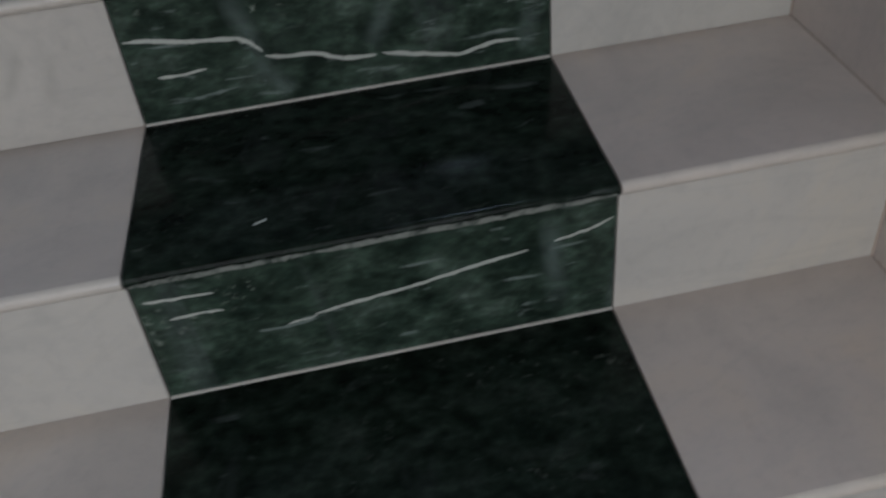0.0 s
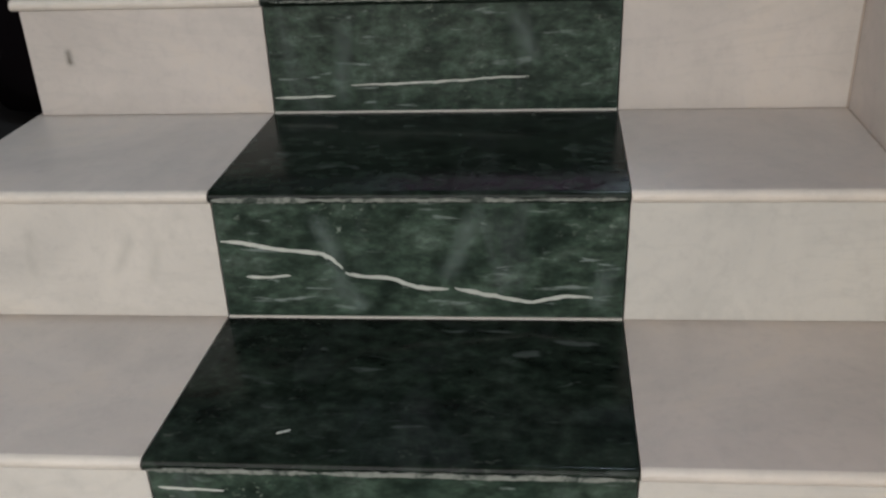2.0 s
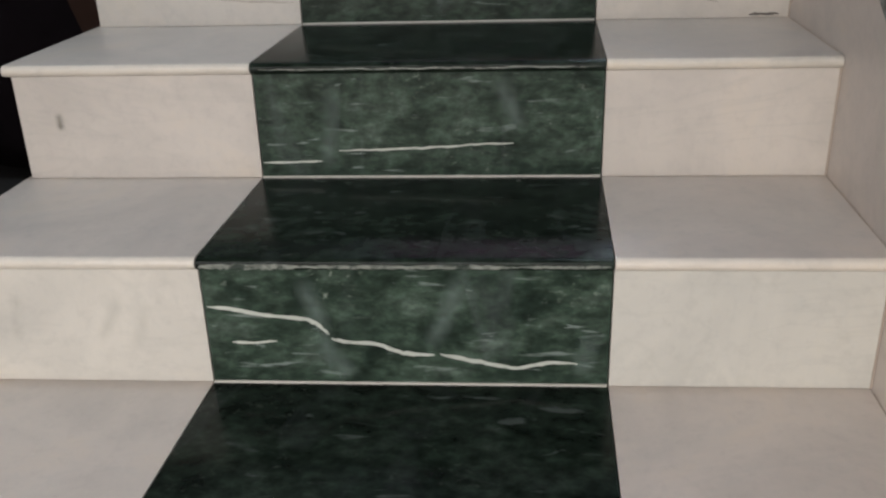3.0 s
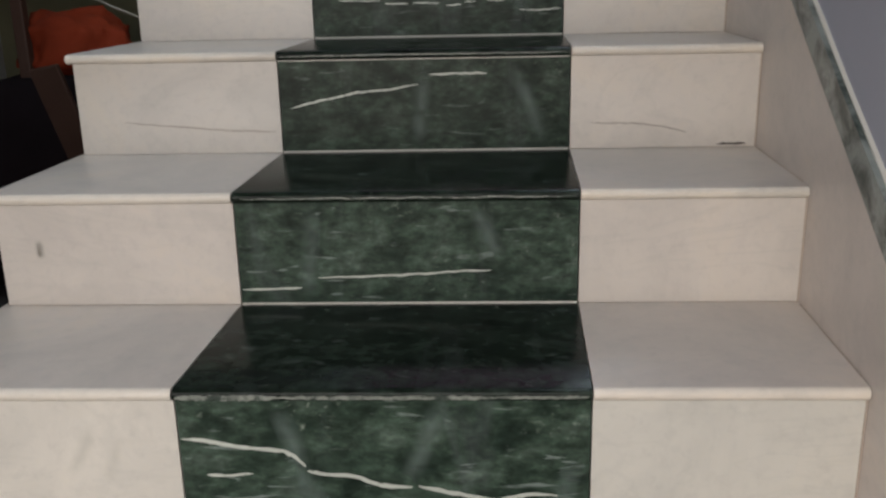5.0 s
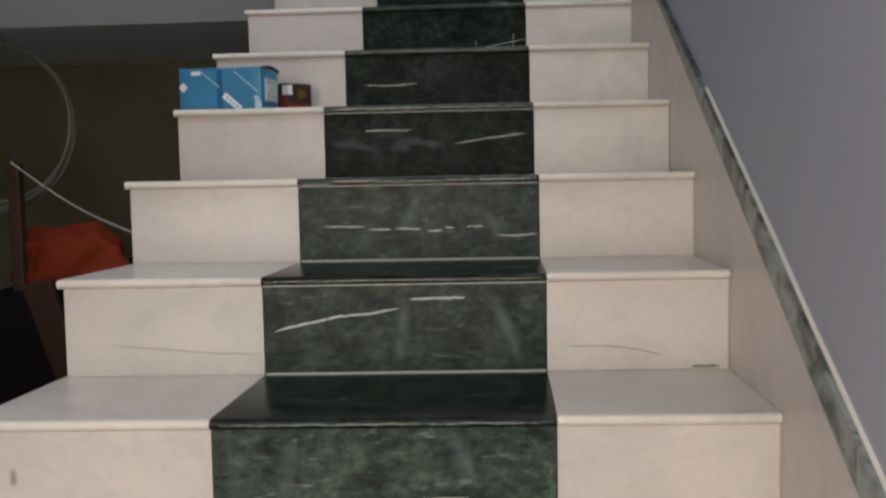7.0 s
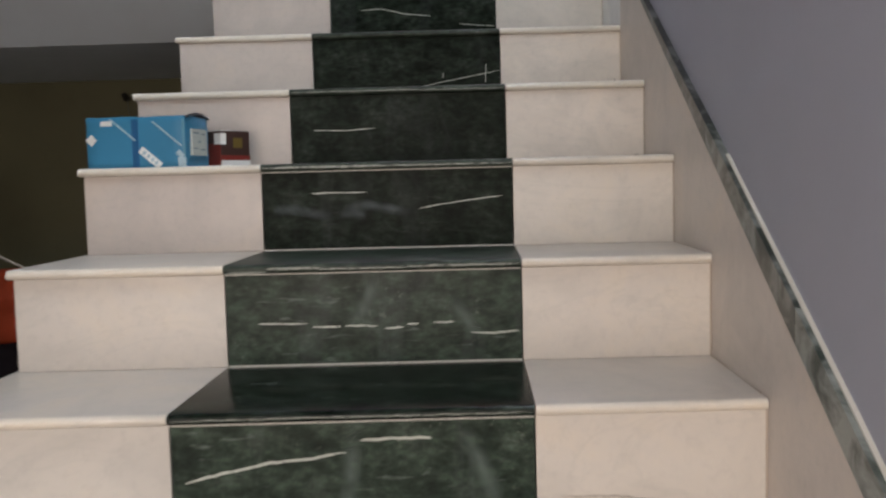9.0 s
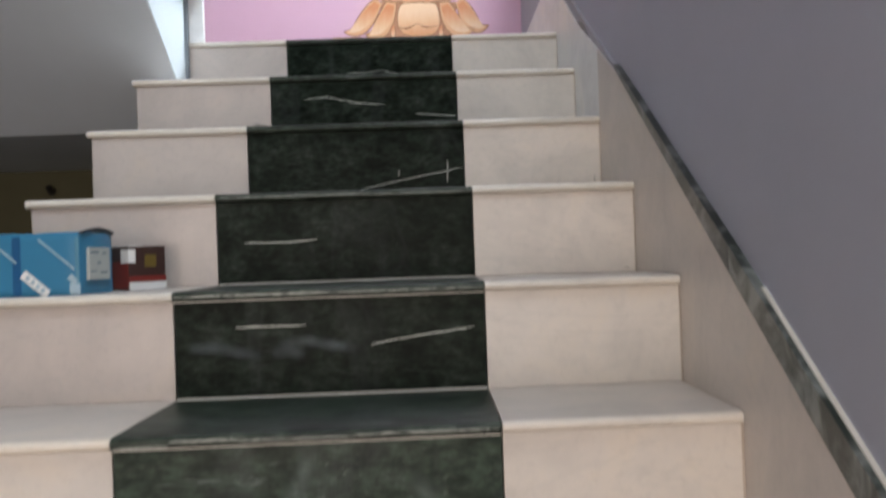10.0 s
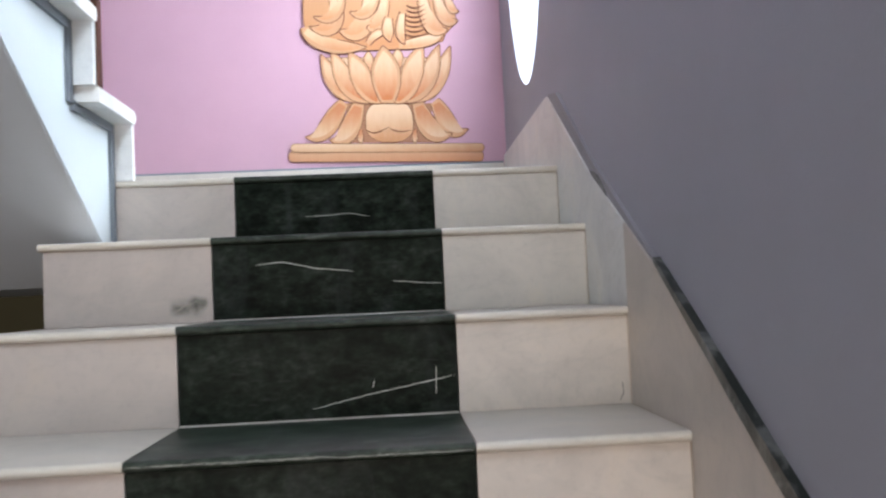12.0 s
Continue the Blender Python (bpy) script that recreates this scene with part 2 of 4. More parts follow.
def smooth(ob, angle=40):
    for f in ob.data.polygons:
        f.use_smooth = True
    ob.data.set_sharp_from_angle(angle=radians(angle))
    return ob


def structure(name, bm, material, label, category):
    return tagged(new(name, mesh_of(bm, name, material)), label, category, kind="structure")


def add_box(bm, x0, x1, y0, y1, z0, z1, bevel=0.0):
    r = bmesh.ops.create_cube(bm, size=1)
    for v in r["verts"]:
        v.co = Vector((x0 + (v.co.x + 0.5) * (x1 - x0), y0 + (v.co.y + 0.5) * (y1 - y0), z0 + (v.co.z + 0.5) * (z1 - z0)))
    if bevel:
        edges = list({e for v in r["verts"] for e in v.link_edges})
        bmesh.ops.bevel(bm, geom=edges, offset=bevel, segments=2, affect="EDGES", profile=0.5)
    return bm


def box(x0, x1, y0, y1, z0, z1, bevel=0.0):
    return add_box(bmesh.new(), x0, x1, y0, y1, z0, z1, bevel)


def prism_x(points, x0, x1):
    """A solid with the outline points (y, z), from x0 to x1."""
    bm = bmesh.new()
    a = [bm.verts.new((x0, y, z)) for y, z in points]
    b = [bm.verts.new((x1, y, z)) for y, z in points]
    bm.faces.new(a)
    bm.faces.new(b[::-1])
    for i in range(len(a)):
        j = (i + 1) % len(a)
        bm.faces.new((a[j], a[i], b[i], b[j]))
    return bm


def bullnose(y_front, y_back, z_top, t, n=6):
    """The outline of a tread slab with a rounded front edge."""
    r = t / 2
    arc = [(y_front + r - r * math.sin(math.pi * i / n), z_top - r + r * math.cos(math.pi * i / n)) for i in range(n + 1)]
    return [(y_back, z_top)] + arc + [(y_back, z_top - t)]


def tube(points, radius, sides=10, closed=False):
    """A round tube along points."""
    bm = bmesh.new()
    pts = [Vector(p) for p in points]
    rings = []
    n = len(pts)
    for i, c in enumerate(pts):
        a = pts[(i - 1) % n] if closed or i else c
        b = pts[(i + 1) % n] if closed or i < n - 1 else c
        d = (b - a).normalized()
        u = d.orthogonal().normalized() if abs(d.y) > 0.99 else d.cross(Vector((0, 1, 0))).normalized()
        w = d.cross(u)
        rad = radius(i / (n - 1)) if callable(radius) else radius
        rings.append([bm.verts.new(c + rad * (math.cos(2 * math.pi * k / sides) * u + math.sin(2 * math.pi * k / sides) * w)) for k in range(sides)])
    for i in range(n if closed else n - 1):
        p, q = rings[i], rings[(i + 1) % n]
        for k in range(sides):
            bm.faces.new((p[k], p[(k + 1) % sides], q[(k + 1) % sides], q[k]))
    if not closed:
        bm.faces.new(rings[0][::-1])
        bm.faces.new(rings[-1])
    return bm


# ---- the shell ----
def build_shell():
    structure("floor", box(WALL_L, WALL_R + 0.2, FRONT - 0.2, BACK, BASE - 0.1, BASE), CONCRETE, "floor at the foot of the stairs, near black for shade", "floor")
    structure("ceiling", box(WALL_L - 0.2, WALL_R + 0.2, FRONT - 0.2, BACK + 0.2, TOP, TOP + 0.15), CEILING, "plain pale grey stairwell ceiling", "ceiling")
    structure("wall_west", box(WALL_L - 0.2, WALL_L, FRONT, BACK, BASE - 0.1, TOP), PLASTER, "plain cream plastered stairwell wall", "wall")
    # unseen front wall, its broad opening made up for the front fill
    bm = box(WALL_L - 0.2, -0.75, FRONT - 0.2, FRONT, BASE - 0.1, TOP)
    add_box(bm, -0.75, 0.8, FRONT - 0.2, FRONT, BASE - 0.1, 0.05)
    add_box(bm, -0.75, 0.8, FRONT - 0.2, FRONT, 1.75, TOP)
    add_box(bm, 0.8, WALL_R + 0.2, FRONT - 0.2, FRONT, BASE - 0.1, TOP)
    structure("wall_south", bm, PLASTER, "unseen plastered wall with a made-up opening for fill light", "wall")
    # back wall: painted above the landing, distempered below
    structure("wall_north", box(WALL_L - 0.2, WALL_R, BACK, BACK + 0.2, LAND - 0.15, TOP), PINK, "pink lilac painted wall behind the landing", "wall")
    structure("wall_north_lower", box(WALL_L - 0.2, WALL_R, BACK, BACK + 0.2, BASE - 0.1, LAND - 0.15), OLIVE, "stained olive distempered wall under the landing", "wall")
    # right wall with the oval opening
    bm = bmesh.new()
    y0, y1, z0, z1 = FRONT, BACK + 0.2, BASE - 0.1, TOP
    outer = [bm.verts.new((WALL_R, y, z)) for y, z in ((y0, z0), (y1, z0), (y1, z1), (y0, z1))]
    holes = [[bm.verts.new((WALL_R, cy + ry * math.cos(a), cz + rz * math.sin(a))) for a in (2 * math.pi * i / 48 for i in range(48))] for cy, cz, ry, rz in OVALS]
    edges = [bm.edges.new((loop[i], loop[(i + 1) % len(loop)])) for loop in (outer, *holes) for i in range(len(loop))]
    bmesh.ops.triangle_fill(bm, edges=edges, use_beauty=True)
    r = bmesh.ops.extrude_face_region(bm, geom=bm.faces[:])
    for v in r["geom"]:
        if isinstance(v, bmesh.types.BMVert):
            v.co.x += 0.2
    structure("wall_east", bm, LILAC, "lilac grey painted stairwell wall with an oval opening", "wall")


# the second oval is out of view, added to admit the upper fill
OVALS = ((3.24, 2.70, 0.38, 0.625), (0.44, 3.5, 0.38, 0.60))       # centre y, z and half sizes
build_shell()


# ---- the lower flight ----
VEINS = {
    1: [[(0.05, 0.70), (0.11, 0.71), (0.16, 0.70)], [(0.28, 0.46), (0.345, 0.485)], [(0.34, 0.50), (0.40, 0.53), (0.55, 0.58), (0.68, 0.65), (0.81, 0.70)], [(0.87, 0.74), (0.94, 0.78), (1.0, 0.85)], [(0.01, 0.88), (0.15, 0.86)]],
    2: [[(0.055, 0.375), (0.10, 0.365), (0.17, 0.38)], [(0.0, 0.70), (0.07, 0.675), (0.155, 0.62), (0.25, 0.59), (0.275, 0.55), (0.305, 0.45)], [(0.31, 0.41), (0.34, 0.38), (0.43, 0.36), (0.48, 0.29), (0.50, 0.275), (0.57, 0.265)], [(0.585, 0.27), (0.67, 0.21), (0.78, 0.14), (0.855, 0.20), (0.93, 0.19)]],
    3: [[(0.0, 0.14), (0.18, 0.15)], [(0.23, 0.26), (0.38, 0.27), (0.52, 0.29), (0.64, 0.32), (0.75, 0.33)]],
    4: [[(0.03, 0.50), (0.16, 0.60), (0.27, 0.67), (0.37, 0.69), (0.48, 0.755)], [(0.52, 0.86), (0.61, 0.87), (0.72, 0.87)]],
    5: [[(0.10, 0.475), (0.18, 0.47), (0.27, 0.465)], [(0.285, 0.42), (0.385, 0.425)], [(0.40, 0.43), (0.51, 0.42)], [(0.535, 0.39), (0.60, 0.40)], [(0.61, 0.43), (0.655, 0.435)], [(0.70, 0.44), (0.775, 0.445)], [(0.83, 0.32), (0.9, 0.305), (1.0, 0.325)]],
    6: [[(0.63, 0.51), (0.73, 0.57), (0.85, 0.62), (0.97, 0.66)], [(0.19, 0.75), (0.42, 0.75)]],
    7: [[(0.10, 0.52), (0.25, 0.51), (0.39, 0.53)]],
    8: [[(0.47, 0.11), (0.66, 0.24), (0.82, 0.33), (1.0, 0.43)], [(0.925, 0.22), (0.93, 0.55)], [(0.695, 0.33), (0.70, 0.42)]],
    9: [[(0.18, 0.74), (0.3, 0.77), (0.45, 0.66), (0.61, 0.60)], [(0.78, 0.44), (0.9, 0.40), (1.0, 0.38)]],
    10: [[(0.35, 0.43), (0.57, 0.46), (0.67, 0.40)]],
}
VEIN_SCALE = 0.8
VEIN_WIDTH = {1: 0.0055, 2: 0.0072, 3: 0.0042, 4: 0.0046, 5: 0.0034, 6: 0.0034, 7: 0.0036, 8: 0.0034, 9: 0.0034, 10: 0.0026}
STREAKS = {
    1: [[(0.86, 0.98), (0.87, 0.5), (0.88, 0.05)]],
    2: [[(0.24, 0.97), (0.28, 0.6), (0.31, 0.06)], [(0.645, 0.99), (0.60, 0.6), (0.55, 0.28)], [(0.97, 0.5), (0.93, 0.05)], [(0.30, 0.3), (0.33, 0.15), (0.36, 0.02)]],
    3: [[(0.225, 0.99), (0.21, 0.5), (0.20, 0.03)], [(0.70, 0.99), (0.74, 0.7), (0.78, 0.40)]],
    4: [[(0.51, 0.99), (0.49, 0.5), (0.475, 0.02)], [(0.80, 0.95), (0.87, 0.5), (0.92, 0.05)]],
    5: [[(0.52, 0.97), (0.46, 0.6), (0.42, 0.4)], [(0.76, 0.7), (0.81, 0.5), (0.86, 0.2)]],
}
SMEARS = {6: [[(0.03, 0.52), (0.13, 0.52), (0.28, 0.40)], [(0.32, 0.52), (0.43, 0.56), (0.60, 0.44)], [(0.30, 0.44), (0.36, 0.46), (0.42, 0.40)]]}
# grey clouds in the left-hand white risers
GREY_CLOUDS = {9: [[(0.74, 0.10), (0.96, 0.22)]], 2: [[(0.17, 0.92), (0.08, 0.05)], [(0.34, 0.85), (0.30, 0.30)], [(0.72, 0.80), (0.60, 0.30)], [(0.80, 0.70), (0.74, 0.25)]]}
# grey smudges on the white risers, as width and line
SMUDGES = {3: [(0.016, [(0.165, 0.66), (0.165, 0.46)])], 9: [(0.045, [(0.74, 0.20), (0.97, 0.16)]), (0.03, [(0.86, 0.28), (0.99, 0.22)])]}
# hairline cracks in the white risers, as (from x, width) and points along it
# chips and highlights, as from u, to u, height on the edge and width
CHIPS_AND_GLINTS = {
    1: [(0.0, 0.36, 0.35, 0.0055), (0.36, 1.0, 0.35, 0.0062)],
    2: [(0.0, 0.25, 0.40, 0.0070), (0.25, 0.78, 0.40, 0.0052), (0.78, 1.0, 0.42, 0.0040)],
    # on 3 and 4 the thin line paints the smooth nose's highlight
    3: [(0.02, 1.0, 0.45, 0.0022)],
    4: [(0.0, 1.0, 0.45, 0.0022)],
    5: [(0.0, 0.14, 0.2, 0.0030), (0.14, 0.32, 0.55, 0.0045), (0.32, 0.62, 0.4, 0.0030), (0.62, 1.0, 0.5, 0.0038)],
    6: [(0.0, 0.5, 0.5, 0.0046), (0.5, 1.0, 0.45, 0.0030)],
    7: [(0.0, 0.6, 0.5, 0.0026), (0.6, 1.0, 0.4, 0.0020)],
}
CRACKS = {
    4: [(LEFT, -LEFT, [(0.22, 0.36), (0.5, 0.30), (0.75, 0.25), (0.98, 0.23)]), (STRIP, RIGHT - STRIP, [(0.10, 0.28), (0.35, 0.27), (0.52, 0.22), (0.63, 0.16)]), (STRIP, RIGHT - STRIP, [(0.80, 0.015), (0.88, 0.02), (0.96, 0.018)])],
    8: [(STRIP, RIGHT - STRIP, [(0.94, 0.02), (0.965, 0.12), (0.96, 0.25)])],
    7: [(STRIP, RIGHT - STRIP, [(0.93, 0.03), (0.97, 0.03)])],
    3: [(LEFT, -LEFT, [(0.155, 0.62), (0.165, 0.50)])],
    9: [(LEFT, -LEFT, [(0.76, 0.10), (0.84, 0.22), (0.95, 0.30)])],
}


def vein_mesh(line, width, y, z0, h, seed, left=0.0, span=None, ragged=0.65):
    """A thin inlaid seam of pale stone across a riser, with a wavering width."""
    rng = random.Random(seed)
    span = span or STRIP
    bm = bmesh.new()
    dense = []
    for (u0, v0), (u1, v1) in zip(line, line[1:]):
        n = max(2, int(abs(u1 - u0) * 40 + abs(v1 - v0) * 12) + 2)
        for i in range(n):
            s = i / n
            dense.append((u0 + (u1 - u0) * s, v0 + (v1 - v0) * s))
    dense.append(line[-1])
    rows = []
    for i, (u, v) in enumerate(dense):
        s = i / (len(dense) - 1)
        w = width * (0.35 + 0.65 * min(1, 8 * s, 8 * (1 - s))) * rng.uniform(ragged, 1.8 - ragged) / 2
        a, b = dense[max(0, i - 1)], dense[min(len(dense) - 1, i + 1)]
        dx, dz = (b[0] - a[0]) * span, (b[1] - a[1]) * h
        d = math.hypot(dx, dz) or 1
        nx, nz = -dz / d, dx / d
        x, z = left + 0.004 + u * (span - 0.008), z0 + v * h + rng.uniform(-0.0008, 0.0008)
        rows.append((bm.verts.new((x + nx * w, y, z + nz * w)), bm.verts.new((x - nx * w, y, z - nz * w))))
    for p, q in zip(rows, rows[1:]):
        bm.faces.new((p[0], p[1], q[1], q[0]))
    r = bmesh.ops.extrude_face_region(bm, geom=bm.faces[:])
    for v in r["geom"]:
        if isinstance(v, bmesh.types.BMVert):
            v.co.y += 0.002
    return bm


def film_mesh(line, width, y, z0, h, left, span):
    """A flat stain along a line on a riser, with its sides and ends mapped for fading."""
    bm = bmesh.new()
    uv = bm.loops.layers.uv.new("across")
    n = 12
    pts = []
    for i in range(n + 1):
        a = i / n * (len(line) - 1)
        k = min(int(a), len(line) - 2)
        u, v = (line[k][c] + (line[k + 1][c] - line[k][c]) * (a - k) for c in (0, 1))
        pts.append((left + 0.004 + u * (span - 0.008), z0 + v * h))
    rows = []
    for i, (x, z) in enumerate(pts):
        a, b = pts[max(0, i - 1)], pts[min(n, i + 1)]
        d = math.hypot(b[0] - a[0], b[1] - a[1]) or 1
        nx, nz = (a[1] - b[1]) / d * width / 2, (b[0] - a[0]) / d * width / 2
        inside = lambda p, q: (min(max(p, left + 0.001), left + span - 0.001), y, min(max(q, z0), z0 + h))
        rows.append((bm.verts.new(inside(x + nx, z + nz)), bm.verts.new(inside(x - nx, z - nz))))
    for i in range(n):
        p, q = rows[i], rows[i + 1]
        f = bm.faces.new((p[0], p[1], q[1], q[0]))
        for loop, at in zip(f.loops, ((0, i / n), (1, i / n), (1, (i + 1) / n), (0, (i + 1) / n))):
            loop[uv].uv = at
    return bm


def askew(bm, turn):
    """Turns a piece of a step slightly about the flight's middle line."""
    for v in bm.verts:
        v.co.y += turn * (v.co.x - 0.25)
    return bm


def build_lower_flight():
    stairs = thing("staircase", (0.24, STEP_Y[0], BASE), "white marble stairs with a dark green marble centre strip", "staircase")
    # solid core under the cladding
    outline = [(BACK, BASE), (STEP_Y[0] + 0.03, BASE)]
    floors = [BASE] + STEP_Z
    for i, y in enumerate(STEP_Y):
        outline += [(y + 0.04, floors[i] - (0.03 if i else 0)), (y + 0.04, floors[i + 1] - 0.03)]
    core = outline[1:] + [(BACK, LAND - 0.03), (BACK, LAND - 0.253), (2.87, LAND - 0.253), (0.31, BASE)]
    part("core", prism_x(core, LEFT + 0.012, RIGHT), NAVY, stairs, "dark painted side of the flight")
    bands = ((LEFT, 0.0, "w"), (0.0, STRIP, "g"), (STRIP, RIGHT, "w"))
    for i, y in enumerate(STEP_Y):
        k = i - 1
        z0, z1 = floors[i], STEP_Z[i]
        turn = SKEW[i]
        back = STEP_Y[i + 1] + 0.025 if i + 1 < len(STEP_Y) else BACK - 0.015
        for x0, x1, c in bands:
            xa = x0 + 0.0008
            xb = x1 - 0.0008
            left_over = 0.008 if x0 == LEFT else 0.0
            riser = part("riser_tile", askew(box(xa, xb, y, y + 0.018, z0 + (0.0025 if c == "g" else 0.0004), z1 - TREAD_T - 0.0005, 0.0008), turn), (GREEN if k < 4 else GREEN_MID if k < 6 else GREEN_DARK) if c == "g" else WHITE_GREY if k < 3 else WHITE if x0 != LEFT else WHITE_PINK_SHADED if k > 5 else WHITE_LEFT_SHADED, stairs)
            tread = part("tread_slab", askew(prism_x(bullnose(y - NOSE, back, z1, TREAD_T), xa - left_over, xb), turn), (GREEN_POLISHED if k < 5 else GREEN_UPPER_TREAD) if c == "g" else WHITE_SHADED_TREAD, stairs)
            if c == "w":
                tread.data.materials.append(WHITE_LIT_EDGE)
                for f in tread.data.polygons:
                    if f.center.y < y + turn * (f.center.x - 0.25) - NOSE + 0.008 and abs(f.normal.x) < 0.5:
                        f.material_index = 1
            elif k in CHIPS_AND_GLINTS:
                for n, (u0, u1, v, wide) in enumerate(CHIPS_AND_GLINTS[k]):
                    line = [(u0 + (u1 - u0) * j / 14, v + 0.05 * noise.noise(Vector((9.0 * j, k, n)))) for j in range(15)]
                    part("chipped_edge", askew(vein_mesh(line, wide, y - NOSE - 0.0007, z1 - TREAD_T, TREAD_T, 50 * k + n, 0.0, STRIP, 0.75), turn), CHIP_AND_GLINT, tread, "pale chips and highlight on the slab edge")
            smooth(tread, 50)
            if c == "g" and k in VEINS:
                for n, line in enumerate(VEINS[k]):
                    part("vein", askew(vein_mesh(line, VEIN_SCALE * VEIN_WIDTH[k] * min(1.0, 0.3 + 3.5 * (line[-1][0] - line[0][0])) if k < 3 else VEIN_SCALE * VEIN_WIDTH[k] * (1.0 if k < 6 else 0.68), y - 0.0004, z0 + 0.003, z1 - z0 - 0.026, 100 * k + n), turn), CALCITE, riser, "pale calcite vein")
                for n, line in enumerate(STREAKS.get(k, ())):
                    part("streak", askew(film_mesh(line, 0.034, y - 0.0003, z0 + 0.003, z1 - z0 - TREAD_T - 0.005, x0, x1 - x0), turn), STREAK, riser, "pale cloudy green streak")
                for n, line in enumerate(SMEARS.get(k, ())):
                    part("streak", askew(film_mesh(line, 0.026, y - 0.0003 - 0.00005 * n, z0 + 0.003, z1 - z0 - TREAD_T - 0.005, x0, x1 - x0), turn), SMEAR, riser, "faint bluish smear")
            if c == "w" and x0 == LEFT:
                for n, line in enumerate(GREY_CLOUDS.get(k, ())):
                    part("cloud", askew(film_mesh(line, 0.022, y - 0.0002 - 0.00005 * n, z0 + 0.003, z1 - z0 - TREAD_T - 0.005, x0, x1 - x0), turn), GREY_CLOUD, riser, "grey green cloud in the marble")
            if c == "w" and x0 == LEFT:
                for n, (wide, line) in enumerate(SMUDGES.get(k, ())):
                    part("smudge", askew(film_mesh(line, wide, y - 0.0004 - 0.00005 * n, z0 + 0.003, z1 - z0 - TREAD_T - 0.005, x0, x1 - x0), turn), SMUDGE, riser, "grey dirty smudge")
            if c == "w":
                for n, (left, span, line) in enumerate(CRACKS.get(k, ())):
                    if left == x0:
                        part("hairline", askew(vein_mesh(line, 0.0042 if line[0][1] < 0.02 else 0.0026, y - 0.0004, z0 + 0.003, z1 - z0 - 0.026, 900 * k + n, left, span), turn), DARK_JOINT if line[0][1] < 0.02 else CRACK, riser, "brown grey hairline in the marble")
        part("grout_line", askew(box(0.001, STRIP - 0.001, y - 0.002, y + 0.01, z0 - 0.0005, z0 + 0.0028), turn), GROUT, stairs)
        part("grout_line", askew(box(RIGHT - 0.0022, RIGHT + 0.0002, y - 0.0015, y + 0.01, z0 + 0.0003, z1 - TREAD_T), turn), CORNER_DIRT, stairs, "brown dirt in the corner joint")
        if i + 1 < len(STEP_Y):
            part("grout_line", box(RIGHT - 0.0014, RIGHT + 0.0002, y + 0.05, STEP_Y[i + 1] + 0.01, z1 - 0.003, z1 + 0.0007), CORNER_DIRT, stairs, "brown dirt in the corner joint")
        if k in (4, 5, 6):
            part("grout_line", askew(box(0.001, STRIP - 0.001, y - 0.004, y + 0.01, z1 - TREAD_T - 0.0014, z1 - TREAD_T + 0.0004), turn), GROUT, stairs)


build_lower_flight()

# ---- the sloping skirting on the right wall ----
def band_low(y):
    """Height of the band's lower joint."""
    return 0.327 + 0.592 * y


def band_high(y):
    """Height of the band's upper edge, which runs down to a point at the top end."""
    return band_low(y) + 0.056 - 0.042 * max(0.0, y / 1.9) ** 2.2 + 0.003 * noise.noise(Vector((3 * y, 0, 0)))


def skirting_top(y):
    return band_low(y) if y < 1.9 else 1.4518 + 0.47 * (y - 1.9) if y < 2.39 else 1.6821 + 0.5623 * (y - 2.39)


def band_prism(y0, y1, low, high, x0, x1, n=24):
    ys = [y0 + (y1 - y0) * i / n for i in range(n + 1)]
    return prism_x([(y, low(y)) for y in ys] + [(y, high(y)) for y in ys[::-1]], x0, x1)


